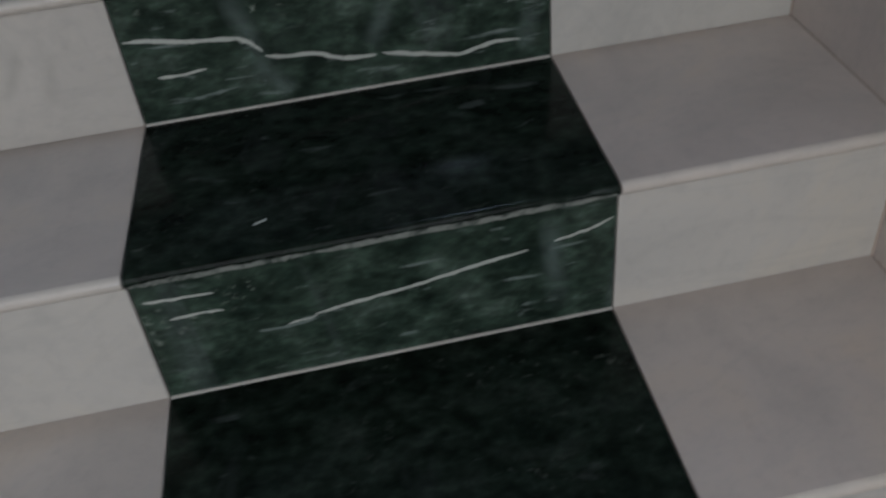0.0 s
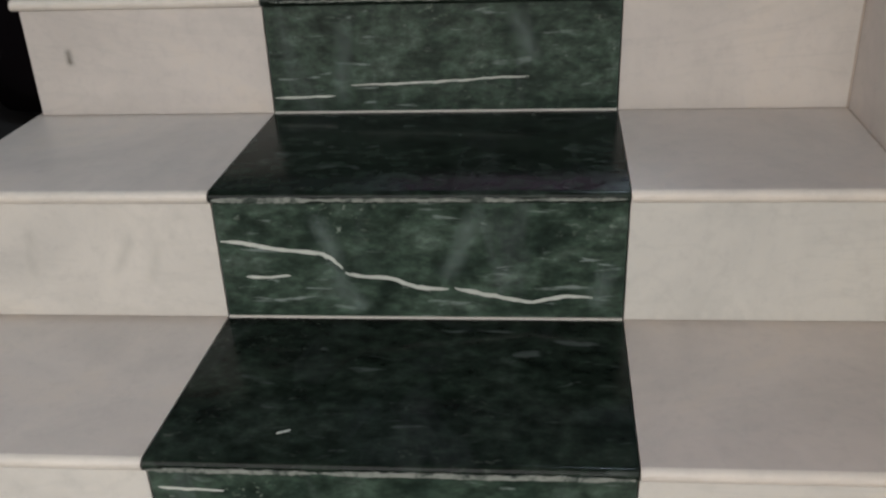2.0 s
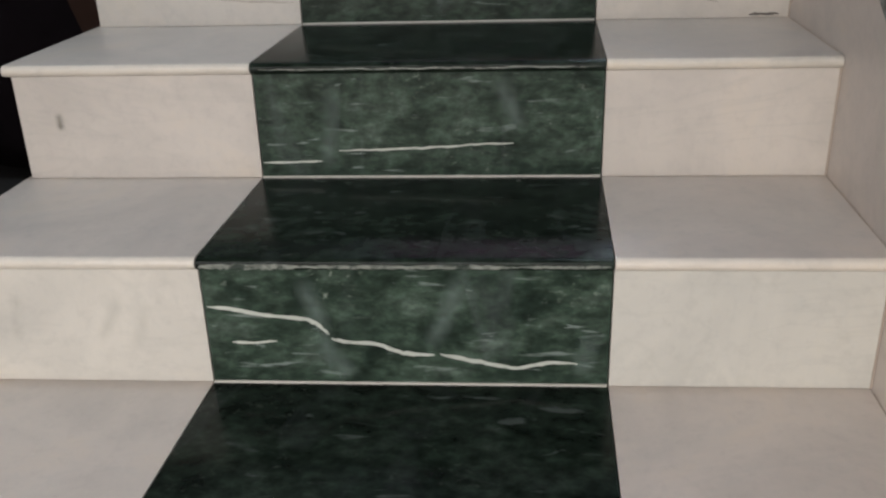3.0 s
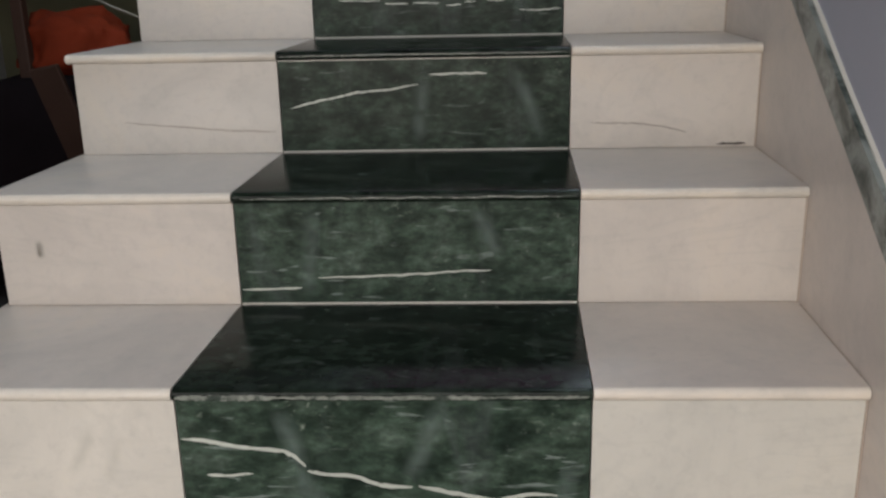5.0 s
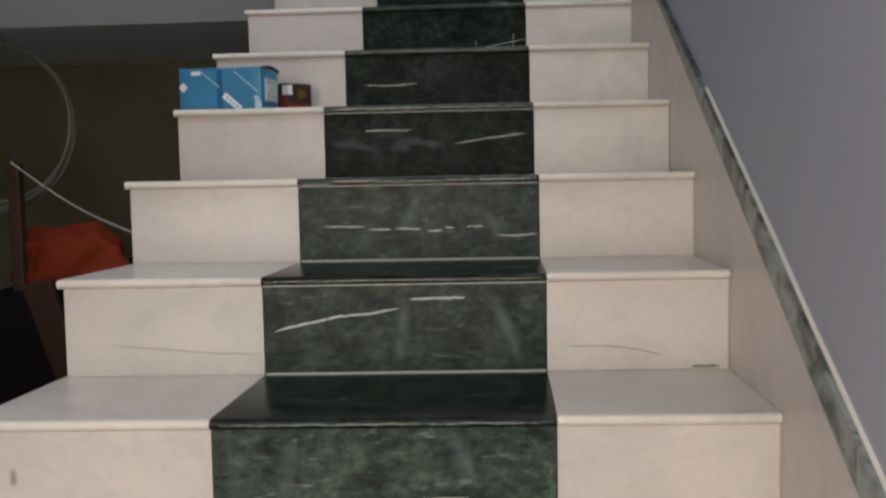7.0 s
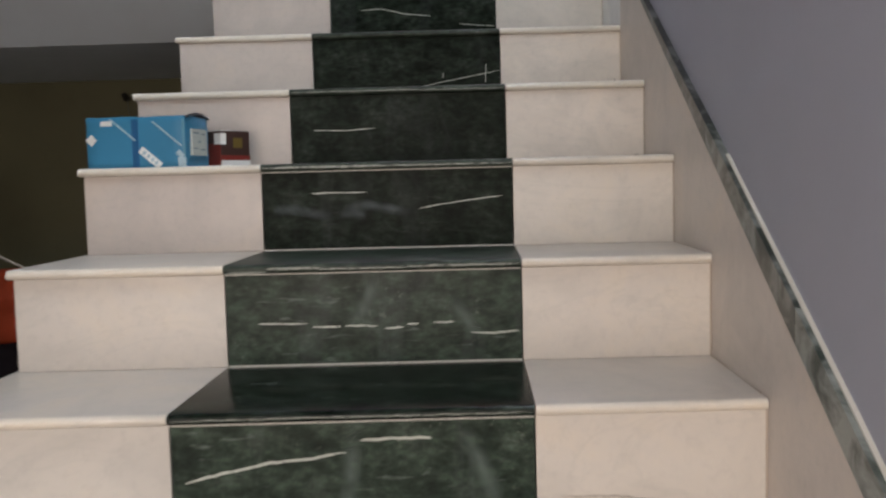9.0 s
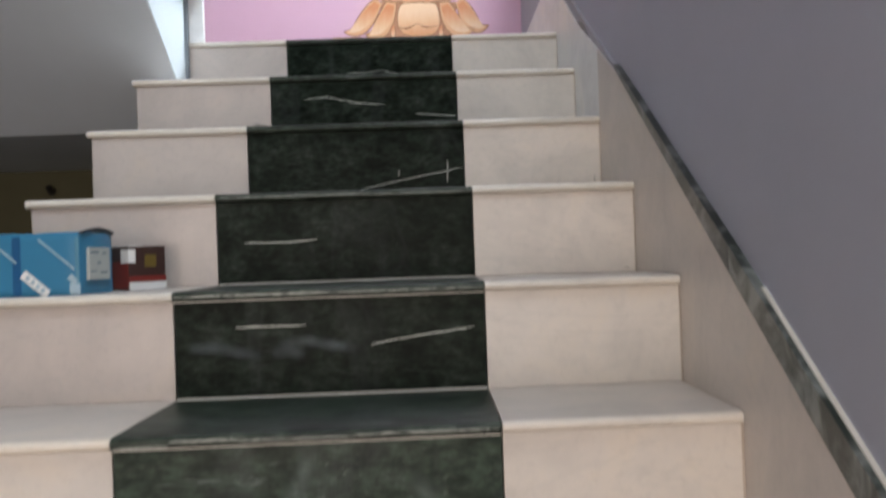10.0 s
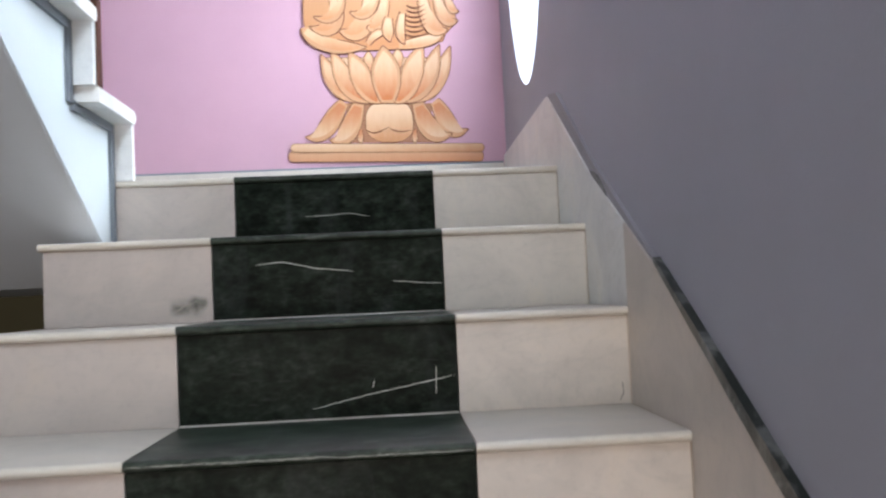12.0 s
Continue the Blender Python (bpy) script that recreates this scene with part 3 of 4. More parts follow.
def build_skirting():
    peak = 2.87
    sk = thing("stair_skirting", (RIGHT, 0.0, 0.0), "sloping white marble skirting with a narrow green marble cap band", "skirting", kind="structure")
    ys = [-0.9 + (peak + 0.9) * i / 60 for i in range(61)]
    top = [(y, max(skirting_top(y), BASE + 0.12)) for y in ys]
    low = [(y, max(0.6 * y - 0.3, BASE)) for y in ys]
    split = 49
    part("skirting_slab", prism_x(low[:split] + top[:split][::-1], RIGHT + 0.0005, WALL_R + 0.002), SKIRT, sk)
    part("skirting_slab", prism_x(low[split - 1:] + [(BACK - 0.013, LAND - 0.1), (BACK - 0.013, LAND + 0.192), (peak + 0.03, LAND + 0.203)] + top[split - 1:][::-1], RIGHT + 0.0009, WALL_R + 0.002), SKIRT_LIT, sk, "marble slab beside the landing, tinted with bluish window light")
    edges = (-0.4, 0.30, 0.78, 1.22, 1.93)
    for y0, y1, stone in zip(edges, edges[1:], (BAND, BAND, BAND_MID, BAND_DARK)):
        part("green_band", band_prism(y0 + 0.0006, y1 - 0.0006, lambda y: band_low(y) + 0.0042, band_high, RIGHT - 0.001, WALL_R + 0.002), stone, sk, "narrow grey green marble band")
    part("joint", band_prism(-0.4, 1.7, lambda y: band_low(y) + 0.0002, lambda y: band_low(y) + 0.0042, RIGHT + 0.0012, WALL_R), DARK_JOINT, sk, "dark open joint under the band")
    part("band_edge", band_prism(-0.4, 1.12, lambda y: band_high(y) + 0.0002, lambda y: band_high(y) + 0.0026 + 0.0018 * noise.noise(Vector((9 * y, 4, 0))), WALL_R - 0.006, WALL_R + 0.002), GROUT, sk, "pale filler line over the band")
    # grey paint and the shading over it, drawn as one slate strip
    part("painted_band", band_prism(1.94, peak, lambda y: skirting_top(y) + 0.0005, lambda y: skirting_top(y) + 0.006 + 0.045 * max(0.0, min(1.0, (y - 1.94) / 0.8, (peak - y) / 0.12)), RIGHT + 0.005, WALL_R + 0.001), SHADE_BAND, sk, "slate grey end of the band, paint and shading together")
    part("green_chip", band_prism(2.25, 2.40, lambda y: skirting_top(y) + 0.0002, lambda y: skirting_top(y) + 0.015 - 3.0 * (y - 2.325) ** 2 + 0.0023, RIGHT + 0.003, WALL_R), BAND_DARK, sk, "bare piece of green band")


build_skirting()
structure("baseboard_north", box(WALL_L + 0.01, RIGHT, BACK - 0.013, BACK + 0.002, LAND + 0.0005, LAND + 0.166, 0.002), WHITE, "pale marble baseboard along the landing wall", "baseboard")
structure("trim_north", box(WALL_L + 0.01, RIGHT, BACK - 0.010, BACK + 0.002, LAND + 0.1665, LAND + 0.173), GREY_STRIP, "thin dark line over the landing baseboard", "trim")


# ---- landing and upper flight ----
def build_upper_flight():
    T2 = 0.285
    up = thing("upper_staircase", (-0.9, 2.77, LAND), "upper flight of stairs with white marble overhanging treads", "staircase")
    n = 8
    first = 2.762
    saw = []
    for j in range(n):
        y = first - j * T2
        saw += [(y - 0.02, LAND - 0.04 + j * RISE), (y - 0.02, LAND - 0.045 + (j + 1) * RISE)]
    end = first - n * T2
    z_end = LAND + n * RISE
    sof = lambda y: 1.497 + 0.622 * (2.806 - y)
    body = saw + [(end, z_end - 0.045), (end, sof(end)), (2.806, 1.497), (BACK, 1.497), (BACK, LAND - 0.04)]
    b = part("concrete_body", prism_x(body, WALL_L + 0.002, -0.30), SOFFIT, up, "pale grey painted soffit and side")
    part("side_face", prism_x([(y, z + (0.0 if i < len(saw) else 0.004)) for i, (y, z) in enumerate(saw)] + [(end, sof(end) + 0.003), (2.742, sof(2.742) + 0.003), (2.742, LAND - 0.04)], -0.302, -0.296), PALE_BLUE, up, "pale blue white painted side of the flight")
    for j in range(n):
        y, z0 = first - j * T2, LAND + j * RISE
        part("riser_tile", box(WALL_L + 0.01, -0.245, y - 0.02, y, z0, z0 + RISE - 0.03, 0.001), UPPER_LIT_WHITE, up)
        smooth(part("tread_slab", prism_x([(2 * y - a, b2) for a, b2 in bullnose(y - 0.003, y + T2 + 0.001, z0 + RISE, 0.034)], WALL_L + 0.01, -0.24), UPPER_LIT_WHITE, up), 50)
        # dark strips put in for the shade below the overhang
        part("trim", box(-0.3, -0.288, y - 0.045, y - 0.0205, z0 - (0.04 if j else 0.19), z0 + RISE - 0.055), GREY_STRIP, up, "dark grey strip drawn for the shade under the overhang")
        part("trim", box(-0.3, -0.288, y - T2 - 0.0205, y - 0.0205, z0 + RISE - 0.055, z0 + RISE - 0.031), GREY_STRIP, up, "dark grey strip drawn for the shade under the overhang")
    structure("landing", box(WALL_L + 0.002, LEFT + 0.001, first + 0.005, BACK - 0.001, LAND - 0.038, LAND), WHITE_SHADED_TREAD, "white marble landing floor", "landing")


build_upper_flight()


# ---- oval windows ----
GLASS, gnt, gb = node_material("window_glass")
gb.inputs["Base Color"].default_value = (0.95, 0.97, 1, 1)
gb.inputs["Roughness"].default_value, gb.inputs["Transmission Weight"].default_value, gb.inputs["IOR"].default_value = 0.02, 1.0, 1.45
WINDOW_PAINT = paint("window_frame_paint", (0.75, 0.76, 0.78), 0.45, 0.05, 0.1)


def build_window(name, cy, cz, ry, rz):
    w = thing(name, (WALL_R + 0.1, cy, cz - rz), "white framed oval stairwell window full of daylight", "window", kind="structure")
    ring = [(WALL_R + 0.15, cy + (ry - 0.012) * math.cos(a), cz + (rz - 0.012) * math.sin(a)) for a in (2 * math.pi * i / 64 for i in range(64))]
    smooth(part("window_frame", tube(ring, 0.016, 8, True), WINDOW_PAINT, w))
    bm = bmesh.new()
    a = [bm.verts.new((WALL_R + 0.148, p[1], p[2])) for p in ring]
    b = [bm.verts.new((WALL_R + 0.152, p[1], p[2])) for p in ring]
    bm.faces.new(a), bm.faces.new(b[::-1])
    for i in range(64):
        bm.faces.new((a[i], a[i - 1], b[i - 1], b[i]))
    pane = part("pane", bm, GLASS, w)
    pane.visible_shadow = False


# the second window stands unseen in that added opening
for i, o in enumerate(OVALS):
    build_window("window_%d" % (i + 1), *o)


# ---- the mural on the landing wall ----
def mural_paint(name, low, high):
    m, nt, b = node_material(name)
    co = nt.nodes.new("ShaderNodeTexCoord")
    sep = nt.nodes.new("ShaderNodeSeparateXYZ")
    nt.links.new(co.outputs["Generated"], sep.inputs[0])
    brush = texture(nt, "ShaderNodeTexNoise", 26, 6, 0.6, 0.4, (2.5, 1, 0.6))
    add = nt.nodes.new("ShaderNodeMath")
    add.operation = "MULTIPLY_ADD"
    add.inputs[1].default_value = 0.45
    nt.links.new(brush.outputs["Fac"], add.inputs[0])
    nt.links.new(sep.outputs["Z"], add.inputs[2])
    mid = tuple((a + c) / 2 for a, c in zip(low, high))
    nt.links.new(ramp(nt, add.outputs[0], [(0.3, low), (0.62, mid), (1.0, high)]), b.inputs["Base Color"])
    b.inputs["Roughness"].default_value = 0.5
    return m


CREAM, ORANGE = (0.70, 0.44, 0.27), (0.56, 0.17, 0.05)
RIM = paint("mural_pale_rim", (0.60, 0.31, 0.165), 0.5, 0.12, 0.05)
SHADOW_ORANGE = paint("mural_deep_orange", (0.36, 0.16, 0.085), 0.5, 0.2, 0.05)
PETAL_UP = mural_paint("mural_petal_warm_base", ORANGE, CREAM)
PETAL_DOWN = mural_paint("mural_petal_cream_tip", (0.70, 0.45, 0.28), (0.56, 0.21, 0.085))
OUTLINE = paint("mural_outline", (0.19, 0.072, 0.034), 0.6, 0.2, 0.1)
DRAPE = mural_paint("mural_drapery", (0.58, 0.26, 0.12), (0.70, 0.45, 0.28))
CLOTH = mural_paint("mural_cloth_shade", (0.56, 0.24, 0.10), (0.58, 0.29, 0.145))
PLINTH_LOW = mural_paint("mural_plinth_shade", (0.58, 0.24, 0.11), (0.64, 0.34, 0.19))
HEART_PAINT = mural_paint("mural_heart_petal", (0.58, 0.26, 0.115), (0.72, 0.46, 0.29))


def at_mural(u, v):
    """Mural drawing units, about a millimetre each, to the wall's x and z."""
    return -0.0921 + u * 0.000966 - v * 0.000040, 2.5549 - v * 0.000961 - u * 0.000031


def cubic(a, b, c, d, t):
    k = 1 - t
    return tuple(k * k * k * p + 3 * k * k * t * q + 3 * k * t * t * r + t * t * t * w for p, q, r, w in zip(a, b, c, d))


def leaf_mesh(line, width, full=0.55, root=0.35, grow=0.0, front=0.0, bulge=0.00005, n=20, m=8):
    """A slightly bulging leaf on the wall, along a curve of four points, widest at full and with a root as a share of its width."""
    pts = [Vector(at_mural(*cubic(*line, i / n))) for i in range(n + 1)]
    bm = bmesh.new()
    rows = []
    for i, c in enumerate(pts):
        s = i / n
        d = (pts[min(n, i + 1)] - pts[max(0, i - 1)]).normalized()
        side = Vector((-d.y, d.x))
        rise = root + (1 - root) * math.sin(0.5 * math.pi * min(1, s / full))
        fall = math.cos(0.5 * math.pi * max(0, (s - full) / (1 - full))) ** 0.8
        half = width * 0.000482 * rise * max(0.02, fall) + grow
        if grow and i == n:
            c = c + d * grow
        row = []
        for k in range(m + 1):
            q = 2 * k / m - 1
            p = c + side * (half * q)
            row.append(bm.verts.new((p.x, BACK - 0.0015 - front - bulge * (1 - q * q), p.y)))
        rows.append(row)
    for p, q in zip(rows, rows[1:]):
        for k in range(m):
            bm.faces.new((p[k], p[k + 1], q[k + 1], q[k]))
    rim = rows[0] + [r[-1] for r in rows[1:]] + rows[-1][-2::-1] + [r[0] for r in rows[-2:0:-1]]
    foot = [bm.verts.new((v.co.x, BACK + 0.001, v.co.z)) for v in rim]
    for i in range(len(rim)):
        bm.faces.new((rim[i], rim[i - 1], foot[i - 1], foot[i]))
    return bm


def build_mural():
    mural = thing("lotus_mural", (0.4, BACK, LAND + 0.17), "peach and orange painted lotus pedestal on the pink wall", "mural")
    level = [0.002]

    def leaf(name, line, width, material, full=0.55, root=0.35, edge=0.0030):
        level[0] += 0.00012
        p = smooth(part(name, leaf_mesh(line, width, full, root, 0.0, level[0]), material if width < 25 else RIM, mural), 60)
        if edge:
            part("outline", leaf_mesh(line, width, full, root, edge, level[0] - 0.00006, 0.0), OUTLINE, p, "brown painted outline")
        if width >= 25:
            core = [cubic(*line, t) for t in (0.06, 0.36, 0.64, 0.93)]
            level[0] += 0.0001
            smooth(part("face", leaf_mesh(core, width * 0.80, full, root, 0.0, level[0]), material, p, "paler painted face"), 60)

    def mass(name, rows, material, label, edge=0.0030):
        """A painted area given as rows of v, u from and u to, with its outline."""
        def sheet(grow, deep):
            bm = bmesh.new()
            lines = []
            for i, (v, u0, u1) in enumerate(rows):
                dz = grow if i == 0 else -grow if i == len(rows) - 1 else 0
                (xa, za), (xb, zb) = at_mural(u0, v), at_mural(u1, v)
                lines.append([bm.verts.new((xa - grow + (xb - xa + 2 * grow) * k / 8, BACK - deep, za + (zb - za) * k / 8 + dz)) for k in range(9)])
            for p, q in zip(lines, lines[1:]):
                for k in range(8):
                    bm.faces.new((p[k], p[k + 1], q[k + 1], q[k]))
            r = bmesh.ops.extrude_face_region(bm, geom=bm.faces[:])
            for e in r["geom"]:
                if isinstance(e, bmesh.types.BMVert):
                    e.co.y = BACK + 0.001
            return bm
        level[0] += 0.00012
        p = part(name, sheet(0, level[0]), material, mural, label)
        part("outline", sheet(edge, level[0] - 0.00006), OUTLINE, p, "brown painted outline")

    # plinth, in two courses with rounded ends
    def course(u0, u1, v0, v1, front, grow):
        """A slab on the wall with half round ends, laid to the drawing's slight slope."""
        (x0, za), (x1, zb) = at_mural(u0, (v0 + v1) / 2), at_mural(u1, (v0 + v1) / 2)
        h = (v1 - v0) * 0.00048
        r = h * 0.8
        bm = bmesh.new()
        ring = []
        for cx, z, a0 in ((x1 - r, zb, -90), (x0 + r, za, 90)):
            for i in range(13):
                a = radians(a0 + 15 * i)
                ring.append((cx + (r + grow) * math.cos(a), z + (h + grow) * math.sin(a)))
        face = bm.faces.new([bm.verts.new((x, BACK - front, z)) for x, z in ring])
        r = bmesh.ops.extrude_face_region(bm, geom=[face])
        for e in r["geom"]:
            if isinstance(e, bmesh.types.BMVert):
                e.co.y = BACK + 0.012
        return bm

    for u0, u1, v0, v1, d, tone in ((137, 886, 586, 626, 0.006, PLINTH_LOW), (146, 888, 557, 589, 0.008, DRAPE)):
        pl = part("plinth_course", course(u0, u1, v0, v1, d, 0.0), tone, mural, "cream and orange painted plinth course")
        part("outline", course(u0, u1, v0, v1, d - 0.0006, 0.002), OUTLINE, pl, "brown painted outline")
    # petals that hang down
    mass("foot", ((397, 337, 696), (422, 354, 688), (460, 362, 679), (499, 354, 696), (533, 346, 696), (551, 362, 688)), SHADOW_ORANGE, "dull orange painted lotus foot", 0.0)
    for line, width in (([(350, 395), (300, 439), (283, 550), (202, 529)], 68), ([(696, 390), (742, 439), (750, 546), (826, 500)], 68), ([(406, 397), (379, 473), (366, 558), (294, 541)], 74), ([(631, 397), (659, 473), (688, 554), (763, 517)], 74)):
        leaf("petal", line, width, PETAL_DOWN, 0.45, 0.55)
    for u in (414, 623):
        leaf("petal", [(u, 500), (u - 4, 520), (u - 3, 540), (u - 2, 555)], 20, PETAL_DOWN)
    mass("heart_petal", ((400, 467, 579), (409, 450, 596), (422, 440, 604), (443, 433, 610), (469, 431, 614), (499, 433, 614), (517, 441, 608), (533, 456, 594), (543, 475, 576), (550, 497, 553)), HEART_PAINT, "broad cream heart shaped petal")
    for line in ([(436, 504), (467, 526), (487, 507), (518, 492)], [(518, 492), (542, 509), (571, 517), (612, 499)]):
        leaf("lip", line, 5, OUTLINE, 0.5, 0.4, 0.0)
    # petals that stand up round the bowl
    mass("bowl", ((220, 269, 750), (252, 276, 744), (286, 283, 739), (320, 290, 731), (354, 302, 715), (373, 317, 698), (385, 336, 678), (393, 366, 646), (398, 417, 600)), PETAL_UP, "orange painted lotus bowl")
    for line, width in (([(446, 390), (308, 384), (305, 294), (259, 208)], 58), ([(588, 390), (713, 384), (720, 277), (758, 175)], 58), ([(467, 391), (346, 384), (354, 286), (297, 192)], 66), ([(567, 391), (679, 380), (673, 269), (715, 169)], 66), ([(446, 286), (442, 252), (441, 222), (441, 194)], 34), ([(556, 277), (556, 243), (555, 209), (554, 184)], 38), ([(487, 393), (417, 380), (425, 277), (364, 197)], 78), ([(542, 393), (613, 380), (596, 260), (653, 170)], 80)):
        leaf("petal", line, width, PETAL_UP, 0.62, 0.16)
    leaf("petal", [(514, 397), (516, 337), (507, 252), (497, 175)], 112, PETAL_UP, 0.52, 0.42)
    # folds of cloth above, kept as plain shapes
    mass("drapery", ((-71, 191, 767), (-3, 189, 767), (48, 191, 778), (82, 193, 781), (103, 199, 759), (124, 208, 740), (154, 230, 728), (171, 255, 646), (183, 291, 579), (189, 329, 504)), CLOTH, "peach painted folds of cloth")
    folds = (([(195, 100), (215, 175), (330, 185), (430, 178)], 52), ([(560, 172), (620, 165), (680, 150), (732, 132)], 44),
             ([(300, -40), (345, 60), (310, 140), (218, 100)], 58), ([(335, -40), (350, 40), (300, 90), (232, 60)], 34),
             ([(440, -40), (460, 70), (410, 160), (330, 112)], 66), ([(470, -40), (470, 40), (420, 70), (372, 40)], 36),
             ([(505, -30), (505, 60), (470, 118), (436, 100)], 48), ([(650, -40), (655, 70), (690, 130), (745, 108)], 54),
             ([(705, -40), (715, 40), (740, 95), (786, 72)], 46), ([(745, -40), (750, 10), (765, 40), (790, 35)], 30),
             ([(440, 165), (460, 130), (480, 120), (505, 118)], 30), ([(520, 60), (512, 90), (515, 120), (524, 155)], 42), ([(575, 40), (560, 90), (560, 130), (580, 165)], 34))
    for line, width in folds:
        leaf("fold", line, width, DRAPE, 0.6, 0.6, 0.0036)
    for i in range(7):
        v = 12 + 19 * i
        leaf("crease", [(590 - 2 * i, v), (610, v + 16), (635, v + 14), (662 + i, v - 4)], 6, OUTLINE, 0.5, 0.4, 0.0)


build_mural()
structure("trim", box(-0.745, -0.655, BACK - 0.05, BACK + 0.002, LAND + 0.174, 3.7, 0.004), WOOD, "dark brown wooden upright on the landing wall", "trim")


# ---- boxes on the stairs ----
BLUE_CARD = paint("blue_printed_card", (0.028, 0.20, 0.35), 0.42, 0.15, 0.1, (0.06, 0.27, 0.43))
PALE_PRINT = paint("pale_blue_print", (0.35, 0.48, 0.55), 0.5, 0.2, 0.1)
DIRTY_CARD = paint("dirty_white_card", (0.40, 0.42, 0.39), 0.6, 0.25, 0.2, (0.26, 0.27, 0.22))
WHITE_CARD = paint("white_card", (0.72, 0.72, 0.70), 0.5, 0.08, 0.1)
DEEP_BLUE = paint("deep_blue_print", (0.012, 0.10, 0.24), 0.35, 0.1, 0.05)
WORN_BLUE = paint("rubbed_blue_card", (0.10, 0.30, 0.42), 0.6, 0.3, 0.2, (0.35, 0.45, 0.48))
FADED_PRINT = paint("faded_blue_grey_print", (0.16, 0.20, 0.22), 0.6, 0.3, 0.1)
BLACK_CARD = paint("black_flap", (0.02, 0.022, 0.03), 0.5, 0.2, 0.1)
BROWN_CARD = paint("dark_brown_card", (0.040, 0.020, 0.017), 0.4, 0.3, 0.1, (0.10, 0.055, 0.03))
RED_CARD = paint("red_print", (0.20, 0.026, 0.02), 0.4, 0.2, 0.1)
SIXTH = STEP_Z[7]          # the sixth tread


def slanted(cx, cz, length, width, angle, y):
    """A thin printed strip on a box's front."""
    bm = box(-length / 2, length / 2, 0, 0.0012, -width / 2, width / 2)
    bmesh.ops.transform(bm, matrix=Matrix.Translation((cx, y, cz)) @ Matrix.Rotation(radians(angle), 4, "Y"), verts=bm.verts)
    return bm


def build_blue_box():
    x0, x1, y0, y1, z0, z1 = -0.357, -0.148, 1.484, 1.612, SIXTH, SIXTH + 0.104
    b = thing("cardboard_box", ((x0 + x1) / 2, (y0 + y1) / 2, z0), "worn blue printed cardboard box lying on a white step", "box")
    turn = Matrix.Translation((x1, y1, 0)) @ Matrix.Rotation(radians(-5), 4, "Z") @ Matrix.Translation((-x1, -y1, 0))

    def put(name, bm, material, label="", parent=None):
        bmesh.ops.transform(bm, matrix=turn, verts=bm.verts)
        return part(name, bm, material, parent or b, label)

    # dented carton: the lid sags and the front bows
    bm = box(x0, x1, y0, y1, z0, z1, 0.003)
    bmesh.ops.subdivide_edges(bm, edges=[e for e in bm.edges if e.calc_length() > 0.05], cuts=7, use_grid_fill=True)
    for v in bm.verts:
        s, t, h = (v.co.x - x0) / (x1 - x0), (v.co.y - y0) / (y1 - y0), (v.co.z - z0) / (z1 - z0)
        v.co.z -= h * (0.006 * math.sin(math.pi * s) * math.sin(math.pi * t) + 0.003 * noise.noise(Vector((6 * s, 5 * t, 2))))
        v.co.x += 0.005 * math.sin(math.pi * t) * h if s > 0.9 else 0.0
    smooth(put("carton", bm, BLUE_CARD), 30)
    put("printed_band", box(x0 + 0.098, x0 + 0.112, y0 - 0.0008, y0 + 0.002, z0 + 0.002, z1 - 0.006), DEEP_BLUE, "deep blue printed band")
    label = put("label", slanted(x0 + 0.136, z0 + 0.020, 0.054, 0.015, 40, y0 - 0.0014), WHITE_CARD, "slanted white printed label")
    for d in (-0.016, -0.005, 0.006, 0.016):
        put("print_bar", slanted(x0 + 0.136 + d * 0.766, z0 + 0.020 - d * 0.643, 0.006, 0.008, 40, y0 - 0.0018), PALE_PRINT, "unreadable faint print", label)
    put("printed_line", slanted(x0 + 0.078, z0 + 0.078, 0.070, 0.003, 40, y0 - 0.001), PALE_PRINT, "thin slanted pale printed line")
    put("printed_line", slanted(x0 + 0.172, z0 + 0.068, 0.078, 0.003, 40, y0 - 0.001), PALE_PRINT, "thin slanted pale printed line")
    put("patch", box(x0 + 0.032, x0 + 0.056, y0 - 0.001, y0 + 0.002, z1 - 0.018, z1 - 0.008, 0.0004), WHITE_CARD, "torn white patch")
    put("patch", slanted(x0 + 0.011, z0 + 0.058, 0.017, 0.017, 45, y0 - 0.001), WHITE_CARD, "torn white patch")
    put("patch", slanted(x1 - 0.010, z0 + 0.026, 0.016, 0.010, 45, y0 - 0.001), PALE_PRINT, "pale scuffed corner")
    end = put("end_label", box(x1 + 0.001, x1 + 0.0062, y0 + 0.026, y1 - 0.024, z0 + 0.024, z1 - 0.026, 0.0005), DIRTY_CARD, "dirty white label on the box end")
    for y, z, wide, tall in ((0.046, 0.070, 0.030, 0.004), (0.082, 0.068, 0.016, 0.003), (0.062, 0.052, 0.012, 0.005), (0.042, 0.038, 0.022, 0.003), (0.080, 0.036, 0.026, 0.003)):
        put("print_bar", box(x1 + 0.005, x1 + 0.0067, y0 + y - wide / 2, y0 + y + wide / 2, z0 + z - tall / 2, z0 + z + tall / 2), FADED_PRINT, "unreadable faint print", end)
    put("worn_edge", box(x1 - 0.005, x1 + 0.0006, y0 - 0.0006, y0 + 0.004, z0 + 0.004, z1 - 0.008, 0.001), WORN_BLUE, "pale rubbed corner of the carton")
    put("worn_edge", box(x1 - 0.016, x1 + 0.0012, y0 - 0.0012, y0 + 0.005, z0 + 0.001, z0 + 0.020, 0.002), PALE_PRINT, "torn pale lower corner")
    bm = bmesh.new()
    rows = []
    for i in range(9):
        y = y0 + 0.006 + (y1 - y0 - 0.012) * i / 8
        top = z1 + 0.001 + 0.007 * math.sin(math.pi * i / 8)
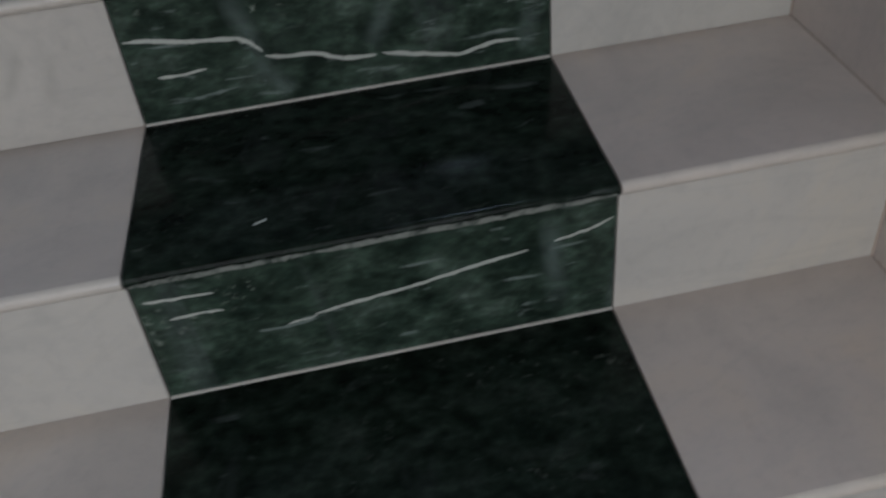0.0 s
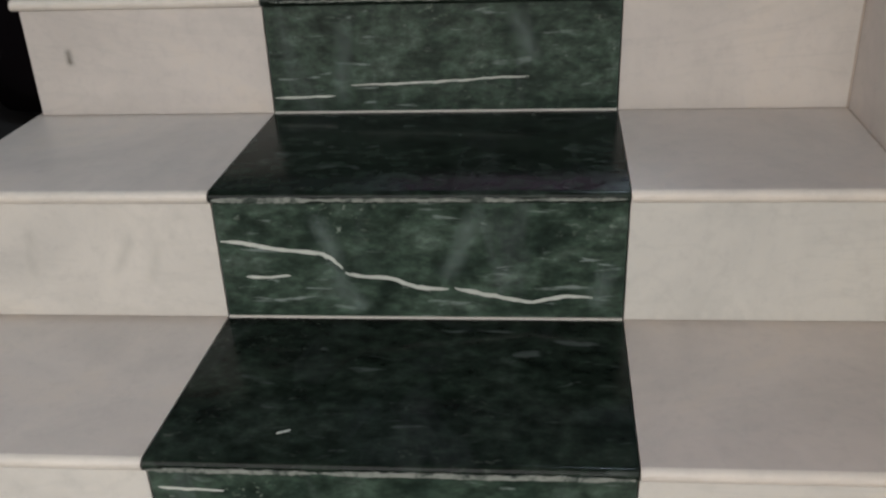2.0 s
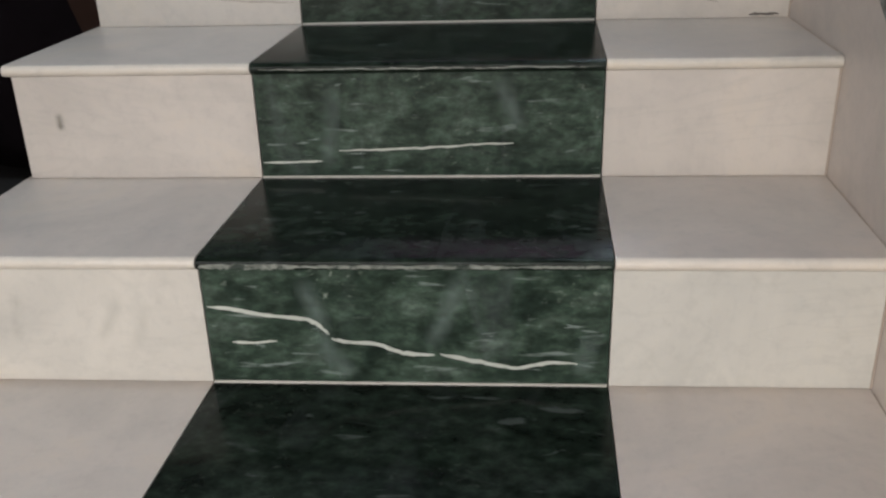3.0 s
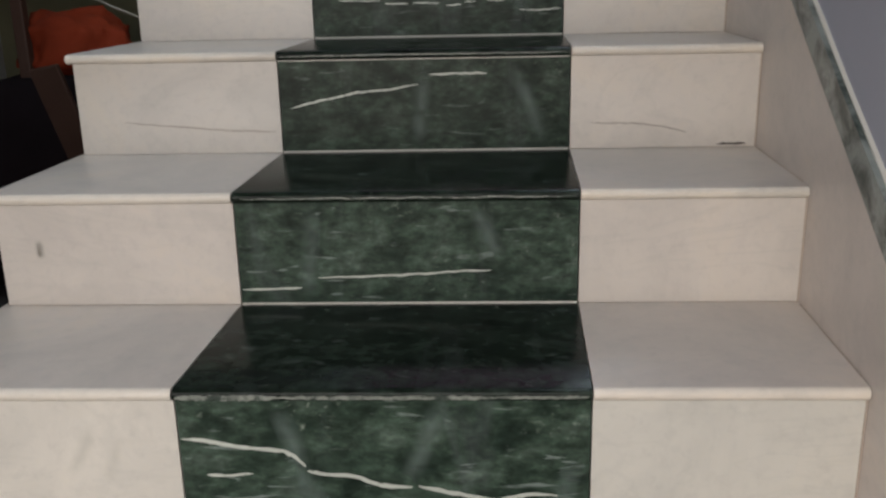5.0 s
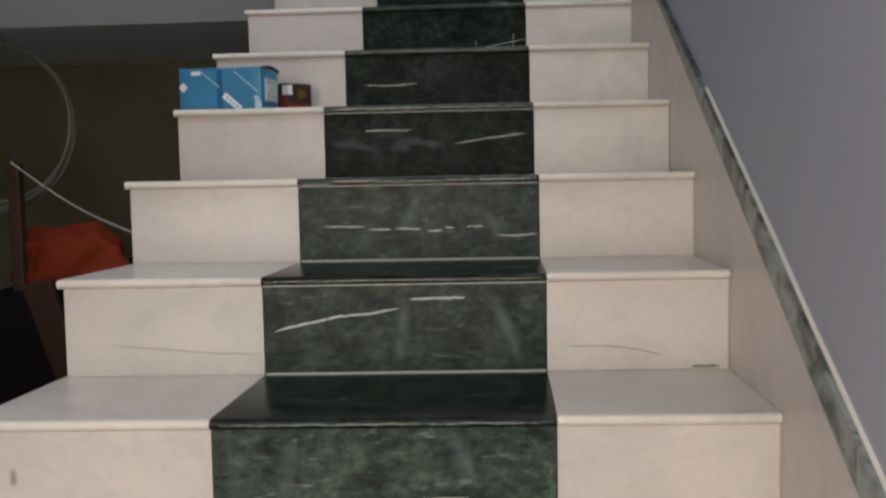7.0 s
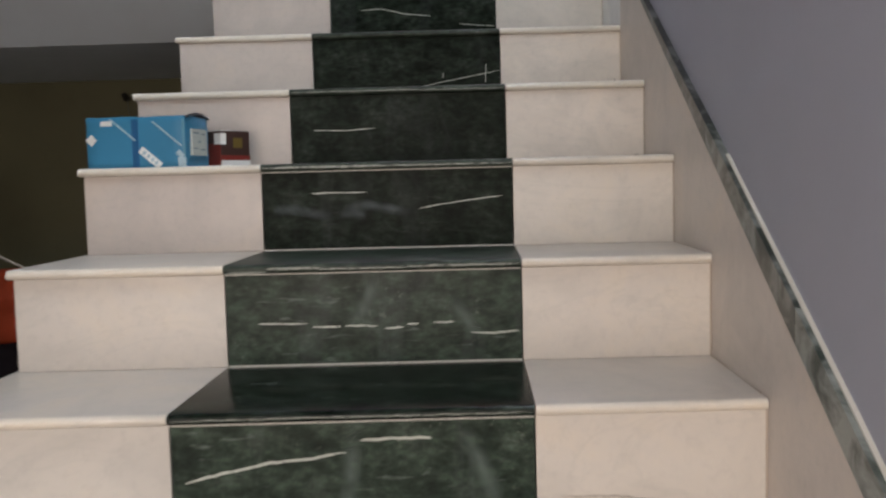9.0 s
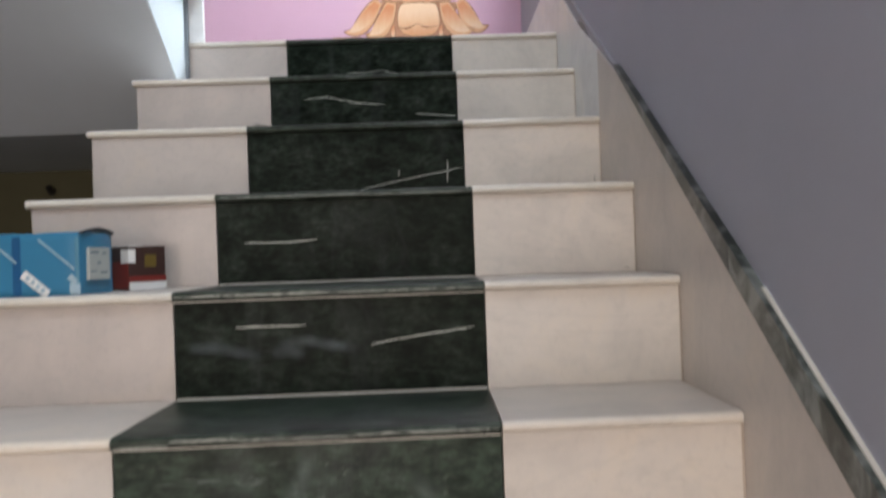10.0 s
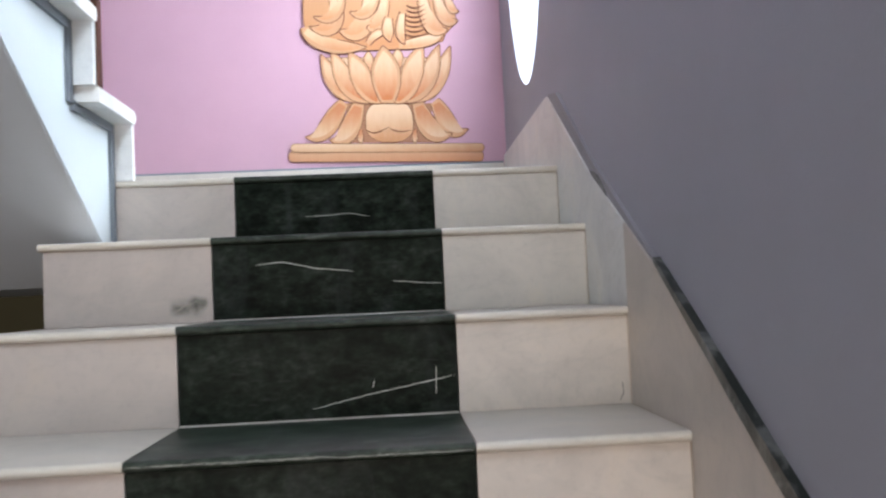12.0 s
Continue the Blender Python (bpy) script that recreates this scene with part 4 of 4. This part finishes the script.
        rows.append([bm.verts.new((x1 - 0.006, y, top - 0.003)), bm.verts.new((x1 + 0.006, y, top)), bm.verts.new((x1 + 0.007, y, top - 0.004)), bm.verts.new((x1 - 0.004, y, top - 0.007))])
    for p, q in zip(rows, rows[1:]):
        for k in range(4):
            bm.faces.new((p[k], p[(k + 1) % 4], q[(k + 1) % 4], q[k]))
    bm.faces.new(rows[0]), bm.faces.new(rows[-1][::-1])
    put("flap", bm, BLACK_CARD, "dark bowed end flap")


def build_small_box():
    b = thing("small_carton", (-0.128, 1.688, SIXTH), "small dark brown printed carton beside the blue box", "box")
    turn = Matrix.Translation((-0.128, 1.688, SIXTH)) @ Matrix.Rotation(radians(52), 4, "Z")

    def put(name, dims, mat, label="", bevel=0.0):
        bm = box(*dims, bevel)
        bmesh.ops.transform(bm, matrix=turn, verts=bm.verts)
        return part(name, bm, mat, b, label)

    put("carton", (-0.039, 0.039, -0.030, 0.030, 0.0, 0.080), BROWN_CARD, "", 0.002)
    put("pale_flap", (-0.0385, -0.010, -0.029, 0.029, 0.0795, 0.0812), WHITE_CARD, "pale lid flap")
    put("base_print", (-0.039, 0.039, -0.0312, -0.029, 0.001, 0.015), WHITE_CARD, "pale printed base band")
    put("red_line", (-0.039, 0.039, -0.0310, -0.029, 0.0155, 0.026), RED_CARD, "red printed line")
    put("red_end", (-0.0402, -0.038, -0.028, 0.028, 0.004, 0.052), RED_CARD, "red printed end")
    put("white_corner", (-0.0406, -0.026, -0.0316, -0.008, 0.050, 0.074), WHITE_CARD, "white torn corner")
    put("picture", (-0.006, 0.018, -0.0308, -0.029, 0.042, 0.064), paint("olive_yellow_print", (0.15, 0.105, 0.025), 0.4, 0.4, 0.1), "tan printed picture")


build_blue_box()
build_small_box()


# ---- the store under the landing ----
HOSE = paint("grey_black_hose", (0.17, 0.175, 0.14), 0.6, 0.3, 0.2)
ORANGE_CLOTH = paint("orange_red_sacking", (0.27, 0.036, 0.012), 0.8, 0.35, 0.6, (0.05, 0.006, 0.005), 0.15)
DARK_CLOTH = paint("black_brown_cloth", (0.009, 0.006, 0.007), 0.9, 0.4, 0.6, gloss=0.06)
DARK_WOOD = paint("dark_plank_wood", (0.042, 0.018, 0.011), 0.6, 0.3, 0.4)
CORD = paint("pale_cord", (0.42, 0.38, 0.32), 0.8, 0.15, 0.2)
IRON = paint("dark_iron", (0.03, 0.027, 0.025), 0.5, 0.2, 0.2)


def lumpy(center, size, seed, power=0.6, amount=0.16, flat=None):
    """A sagging, creased bundle."""
    bm = bmesh.new()
    bmesh.ops.create_icosphere(bm, subdivisions=4, radius=1)
    for v in bm.verts:
        d = v.co.normalized()
        shape = Vector([math.copysign(abs(c) ** power, c) for c in d])
        k = 1 + amount * noise.noise(d * 1.7 + Vector((seed, 0, 0))) + amount * 0.55 * noise.noise(d * 4.5 + Vector((0, seed, 0))) + amount * 0.3 * abs(noise.noise(d * 11 + Vector((0, 0, seed))))
        v.co = Vector(center) + Vector((shape.x * size[0], shape.y * size[1], shape.z * size[2])) * k
        if flat is not None:
            v.co.z = max(v.co.z, flat)
    return bm


def build_store():
    pile = thing("covered_pile", (-1.30, 2.83, BASE), "dark cloth covered pile of stored goods beside the stairs", "pile")
    smooth(part("cloth", lumpy((-1.345, 2.83, 0.078), (0.577, 0.37, 0.40), 3.0, 0.5, 0.12, BASE), DARK_CLOTH, pile), 80)
    bm = box(-0.05, 0.05, -0.012, 0.012, 0.0, 0.95, 0.004)
    bmesh.ops.transform(bm, matrix=Matrix.Translation((-0.955, 2.42, BASE)) @ Matrix.Rotation(radians(14), 4, "X") @ Matrix.Rotation(radians(-10), 4, "Y"), verts=bm.verts)
    part("plank", bm, DARK_WOOD, pile, "dark leaning plank")
    smooth(part("bundle", lumpy((-0.93, 2.263, -0.063), (0.28, 0.30, 0.235), 11.0, 0.6, 0.16, BASE), DARK_CLOTH, pile, "dark rolled bundle"), 80)
    sack = thing("sack", (-1.283, 2.79, 0.45), "crumpled orange red sack lying on the dark pile", "sack")
    smooth(part("bag", lumpy((-1.283, 2.79, 0.576), (0.20, 0.14, 0.132), 8.0, 0.75, 0.30), ORANGE_CLOTH, sack), 80)
    smooth(part("tied_end", lumpy((-1.078, 2.777, 0.519), (0.065, 0.065, 0.065), 5.0, 0.9, 0.4), DARK_CLOTH, sack, "dark gathered end"), 80)
    post = thing("wooden_post", (-1.431, 2.665, BASE), "thin red brown wooden post standing by the pile", "post")
    part("shaft", box(-1.454, -1.408, 2.643, 2.687, BASE, 0.963, 0.006), DARK_WOOD, post)
    part("nail", tube([(-1.43, 2.655, 0.95), (-1.43, 2.655, 1.0)], 0.006, 8), IRON, post, "dark iron nail")
    cord = thing("cord", (-1.21, 2.70, 0.65), "pale cord stretched down from the wooden post", "cord")
    line = [(-1.431 + 0.435 * s, 2.638 + 0.09 * s, 0.967 - 0.281 * s - 0.028 * math.sin(math.pi * s)) for s in (i / 12 for i in range(13))]
    smooth(part("strand", tube(line, 0.004, 6), CORD, cord))
    hose = thing("hose_coil", (-1.54, 2.88, 1.11), "large grey hose coil hanging under the landing edge", "hose")
    for j, (r, dx, dy, dz) in enumerate(((0.336, 0.0, 0.0, 0.0), (0.322, 0.011, 0.018, 0.011), (0.343, -0.011, 0.027, -0.004))):
        ring = [(-1.657 + dx + r * math.cos(a), 2.90 + dy + 0.012 * math.sin(3 * a + j), 1.126 + dz + r * math.sin(a)) for a in (2 * math.pi * i / 72 for i in range(72))]
        smooth(part("turn", tube(ring, 0.0085, 8, True), HOSE, hose))
    hook = thing("wall_hook", (-1.16, BACK, 1.40), "dark iron wall hook with a hanging cord", "hook")
    part("peg", tube([(-1.161, BACK + 0.01, 1.412), (-1.161, BACK - 0.03, 1.407), (-1.161, BACK - 0.05, 1.425)], 0.013, 8), IRON, hook)
    part("hanging_cord", tube([(-1.158, BACK - 0.02, 1.405), (-1.152, BACK - 0.014, 1.295), (-1.146, BACK - 0.012, 1.11)], 0.0022, 6), HOSE, hook, "thin dark cord")
    part("clip", lumpy((-1.146, BACK - 0.02, 1.08), (0.02, 0.015, 0.04), 2.0, 0.8, 0.2), IRON, hook, "dark clip on the cord")


build_store()

chip = thing("paint_fleck", (0.1335, 0.037, STEP_Z[2]), "tiny white fleck on the polished green step", "fleck")
part("fleck", askew(box(0.127, 0.140, 0.0885, 0.0910, STEP_Z[2] - 0.0002, STEP_Z[2] + 0.0006), 0.45), CALCITE, chip)
